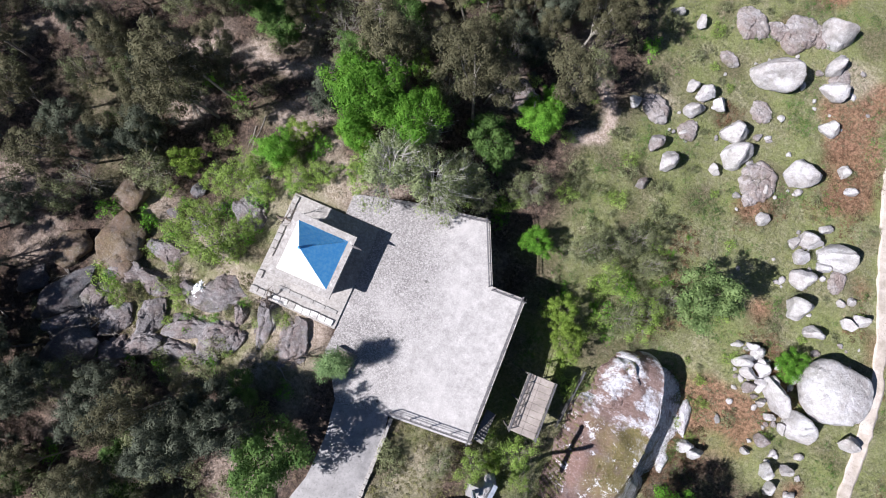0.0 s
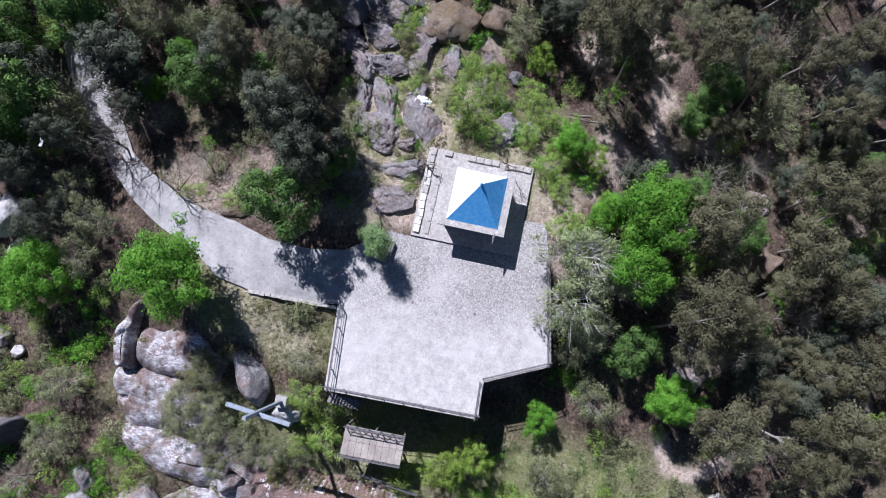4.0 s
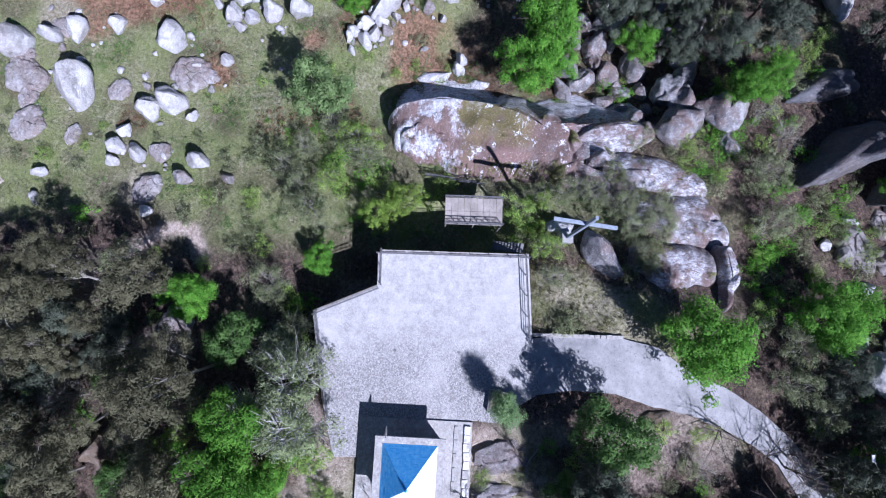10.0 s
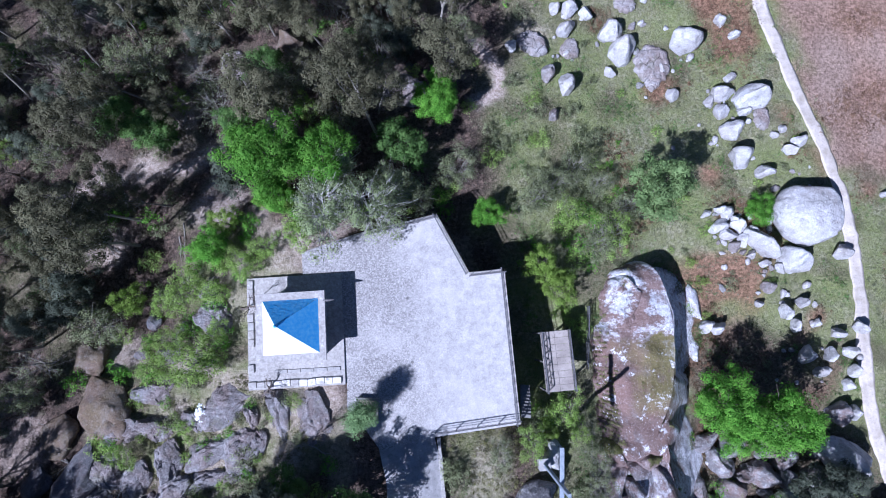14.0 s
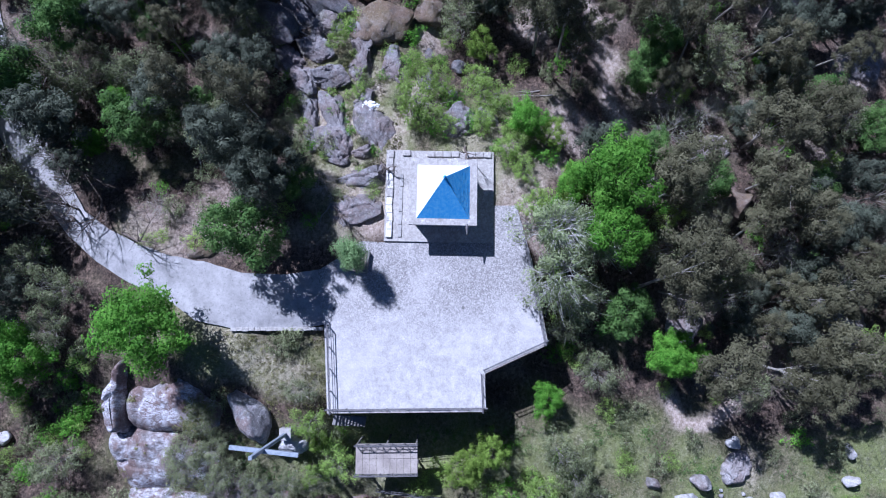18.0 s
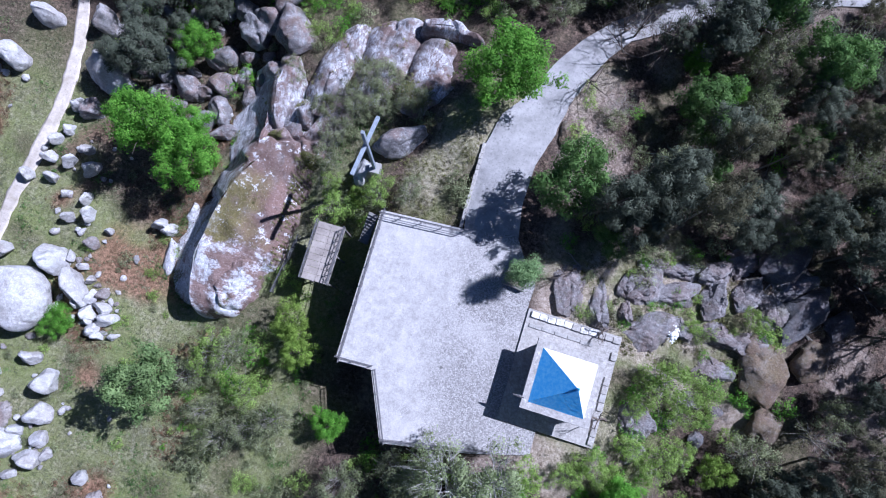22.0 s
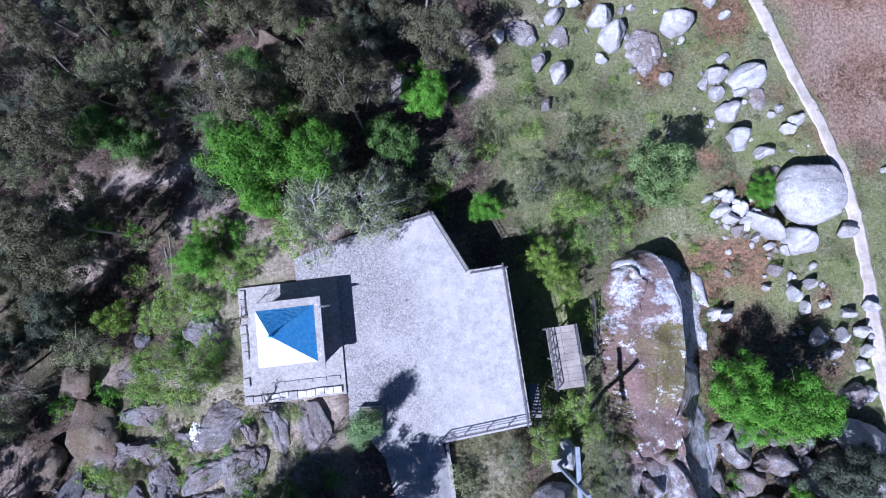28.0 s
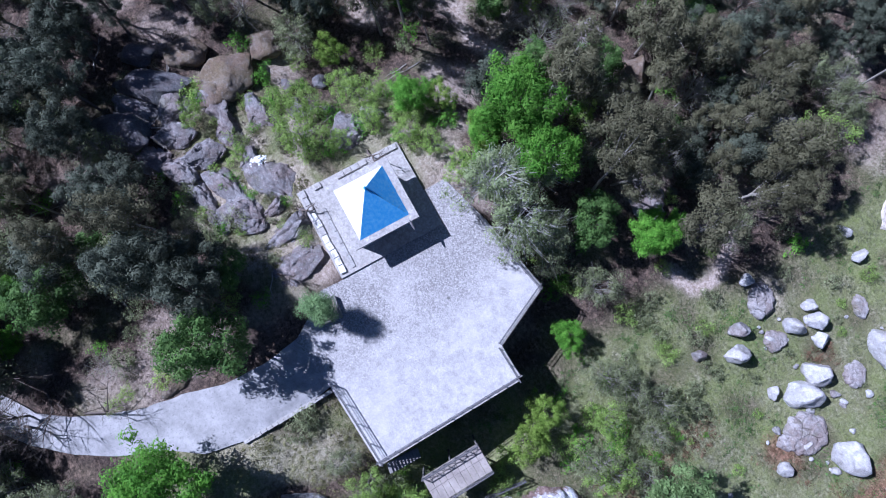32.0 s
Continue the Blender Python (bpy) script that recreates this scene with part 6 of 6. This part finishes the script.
scatter("leaf_litter", 3, 9000, (-56, 14, -48, 56), in_wood, 0.3, 6, 0.10, LITTER, "dead brown leaves and twigs on the woodland floor", "leaf litter", 0.05, 0.22, 2.0)
scatter("bracken", 4, 4200, (12, 48, -8, 40), lambda x, y: off_paving(x, y) * smooth(noise.noise((x * 0.13, y * 0.13, 11)), 0.0, 0.3), 0.28, 12, 0.10, FERN, "rusty dead bracken patches between the boulders", "bracken", 0.2)


def build_outcrop_grass():
    """Grass and moss cushions that follow the rock's hollows, thickest on the side towards the terrace."""
    rnd = np.random.default_rng(9)
    pts = np.concatenate([np.array(s) for s in SURFACE])
    spots = []
    for x, y, z in pts[rnd.permutation(len(pts))]:
        west = smooth(9.9 - x + 0.8 * noise.noise((x * 0.5, y * 0.5, 7)), 0, 0.8) if y > -4 else 0.5 * smooth(noise.noise((x * 0.4, y * 0.4, 7)), 0.0, 0.25) * smooth(7.5 - x, 0, 2) * smooth(y, -15, -12)
        groove = smooth(0.03 - abs(noise.noise((x * 0.20 + 5, y * 0.10, 2.5))), 0, 0.02)
        tuft = smooth(noise.noise((x * 0.55, y * 0.55, 17)), 0.22, 0.4)
        if z > hill(x, y) - 0.2 and rnd.random() < max(0.8 * west, 0.7 * groove * tuft, 0.06 * tuft):
            r = float(rnd.uniform(0.08, 0.22))
            spots.append((x, y, z + 0.3 * r, r))
        if len(spots) > 2300:
            break
    v, f = leaf_cloud(spots, 800, 0.085, rnd, up=0.5, hollow=0.2, slim=0.28)
    tagged(new("outcrop_grass", leaf_mesh("outcrop_grass", v, f, LEAF_MOSS)), "yellow-green grass and moss growing in the outcrop's hollows", "grass", kind="stuff")


build_outcrop_grass()


def build_branches():
    rnd = random.Random(12)
    n = 0
    while n < 60:
        x, y = rnd.uniform(-44, -14), rnd.uniform(-30, 40)
        if rnd.random() > in_wood(x, y):
            continue
        n += 1
        bm = bmesh.new()
        l = rnd.uniform(1.2, 3.6)
        pts = [Vector((l * k / 4, 0.18 * l * noise.noise((k * 0.7, n, 0)), 0.06 + 0.05 * k * rnd.random())) for k in range(5)]
        tube(bm, pts, [0.07, 0.06, 0.045, 0.03, 0.012], 5)
        for k in (1, 2, 3):
            tube(bm, [pts[k], pts[k] + Vector((0.2 * l, rnd.uniform(-0.25, 0.25) * l, 0.1))], [0.03, 0.008], 4)
        ob = part("fallen_branch", bm, BARK_PALE)
        ob.matrix_basis = pose(x, y, rough_hill(x, y) + 0.05, 0, 0, rnd.uniform(0, 360))
        tagged(ob, "fallen bleached branch on the woodland floor", "branch", "fallen branches")


build_branches()


def build_topiary():
    t = thing("clipped_tree", -12.6, 2.25, 0.0, "small round clipped green tree in a dark terrace planter", "tree")
    rnd = np.random.default_rng(3)
    lumps = crown_lumps(rnd, 44, 1.5, 2.1, 4.5, 0.33, 0.66)
    part("trunk", tube(bmesh.new(), [(0, 0, 0.1), (0.04, 0, 1.2), (0, 0.03, 3.4)], [0.13, 0.10, 0.06], 8), BARK, t)
    v, f = leaf_cloud(lumps, 800, 0.075, rnd, hollow=0.75)
    part("crown", leaf_mesh("crown", v, f, LEAF_CLIPPED), None, t)
    b = thing("planter", -12.45, 2.4, 0.0, "square dark-rimmed concrete planter filled with soil", "planter", turn=-8)
    for x, y, sx, sy in ((0.8, 0, 0.2, 1.8), (-0.8, 0, 0.2, 1.8), (0, 0.8, 1.4, 0.2), (0, -0.8, 1.4, 0.2)):
        part("side", boxed(x, y, 0.25, sx, sy, 0.5, bevel=0.02), RETAIN, b)
    part("soil", boxed(0, 0, 0.2, 1.4, 1.4, 0.36), SANDPATH, b)


build_topiary()


def build_leaning_tree(x, y, heading, length, seed, label, drop=0.0):
    """A leafless tree that leans over, forking again and again into crooked twigs."""
    rnd = random.Random(seed)
    t = thing("bare_tree", x, y, hill(x, y) - 0.1 + drop, label, "tree", "leaning bare trees", heading)
    trunk, twigs = bmesh.new(), bmesh.new()

    def grow(bm, p, d, l, r, depth):
        pts, rad = [p.copy()], [r]
        for k in range(4):
            d = (d + Vector((rnd.gauss(0, 0.16), rnd.gauss(0, 0.16), rnd.gauss(0.03, 0.1)))).normalized()
            p = p + d * l / 4
            pts.append(p.copy())
            rad.append(r * (1 - 0.17 * (k + 1)))
        tube(bm, pts, rad, 6 if depth < 2 else 3)
        if depth < 4:
            for k in range(3 if depth else 4):
                q = pts[rnd.choice((2, 3, 4, 4))]
                side = Vector((rnd.gauss(0, 0.55), rnd.gauss(0, 0.6), rnd.gauss(0.12, 0.3)))
                grow(twigs if depth else trunk, q, (d + side).normalized(), l * rnd.uniform(0.5, 0.8), r * 0.5, depth + 1)
    grow(trunk, Vector((0, 0, 0)), Vector((0.8, 0, 0.62)), length * 0.5, 0.13, 0)
    part("trunk", trunk, BARK, t)
    part("crown", twigs, BARK, t)


for row in ((-15.2, -18.2, 55, 5.6, 3), (-17.2, 0.2, 40, 3.2, 7), (-21.2, 4.2, 25, 2.8, 9), (-22.6, 11.6, -20, 3.4, 12), (-17.0, -23.4, 60, 6.0, 15), (-18.6, -20.6, 20, 6.0, 18)):
    build_leaning_tree(*row, "dark leafless tree leaning over with crooked forking branches")


def build_lamp():
    t = thing("street_lamp", -16.3, -26.2, hill(-16.3, -26.2), "tall thin street lamp beside the path", "lamp")
    part("pole", tube(bmesh.new(), [(0, 0, -0.2), (0, 0, 3), (0, 0, 6.0)], [0.09, 0.07, 0.05], 10), GALV, t)
    part("arm", tube(bmesh.new(), [(0, 0, 5.9), (0.25, 0.1, 6.15), (0.7, 0.3, 6.2)], [0.04, 0.035, 0.03], 6), GALV, t)
    part("head", boxed(0.95, 0.4, 6.18, 0.55, 0.24, 0.12, bevel=0.03), WHITEWASH, t)


build_lamp()

# low wall between the path and the planted bank
w_ = thing("bank_wall", -6.85, -0.5, 0.0, "low pale stone wall between path and planted bank", "wall", kind="structure")
for k in range(16):
    y_ = -0.2 - k * 0.48
    part("stone", boxed(0.015 * math.sin(k * 3), y_ - 0.05, hill(-6.85, y_ - 0.5) + 0.02, 0.30 + 0.03 * math.sin(k * 5), 0.475, 0.5, bevel=0.02), STAINED, w_)
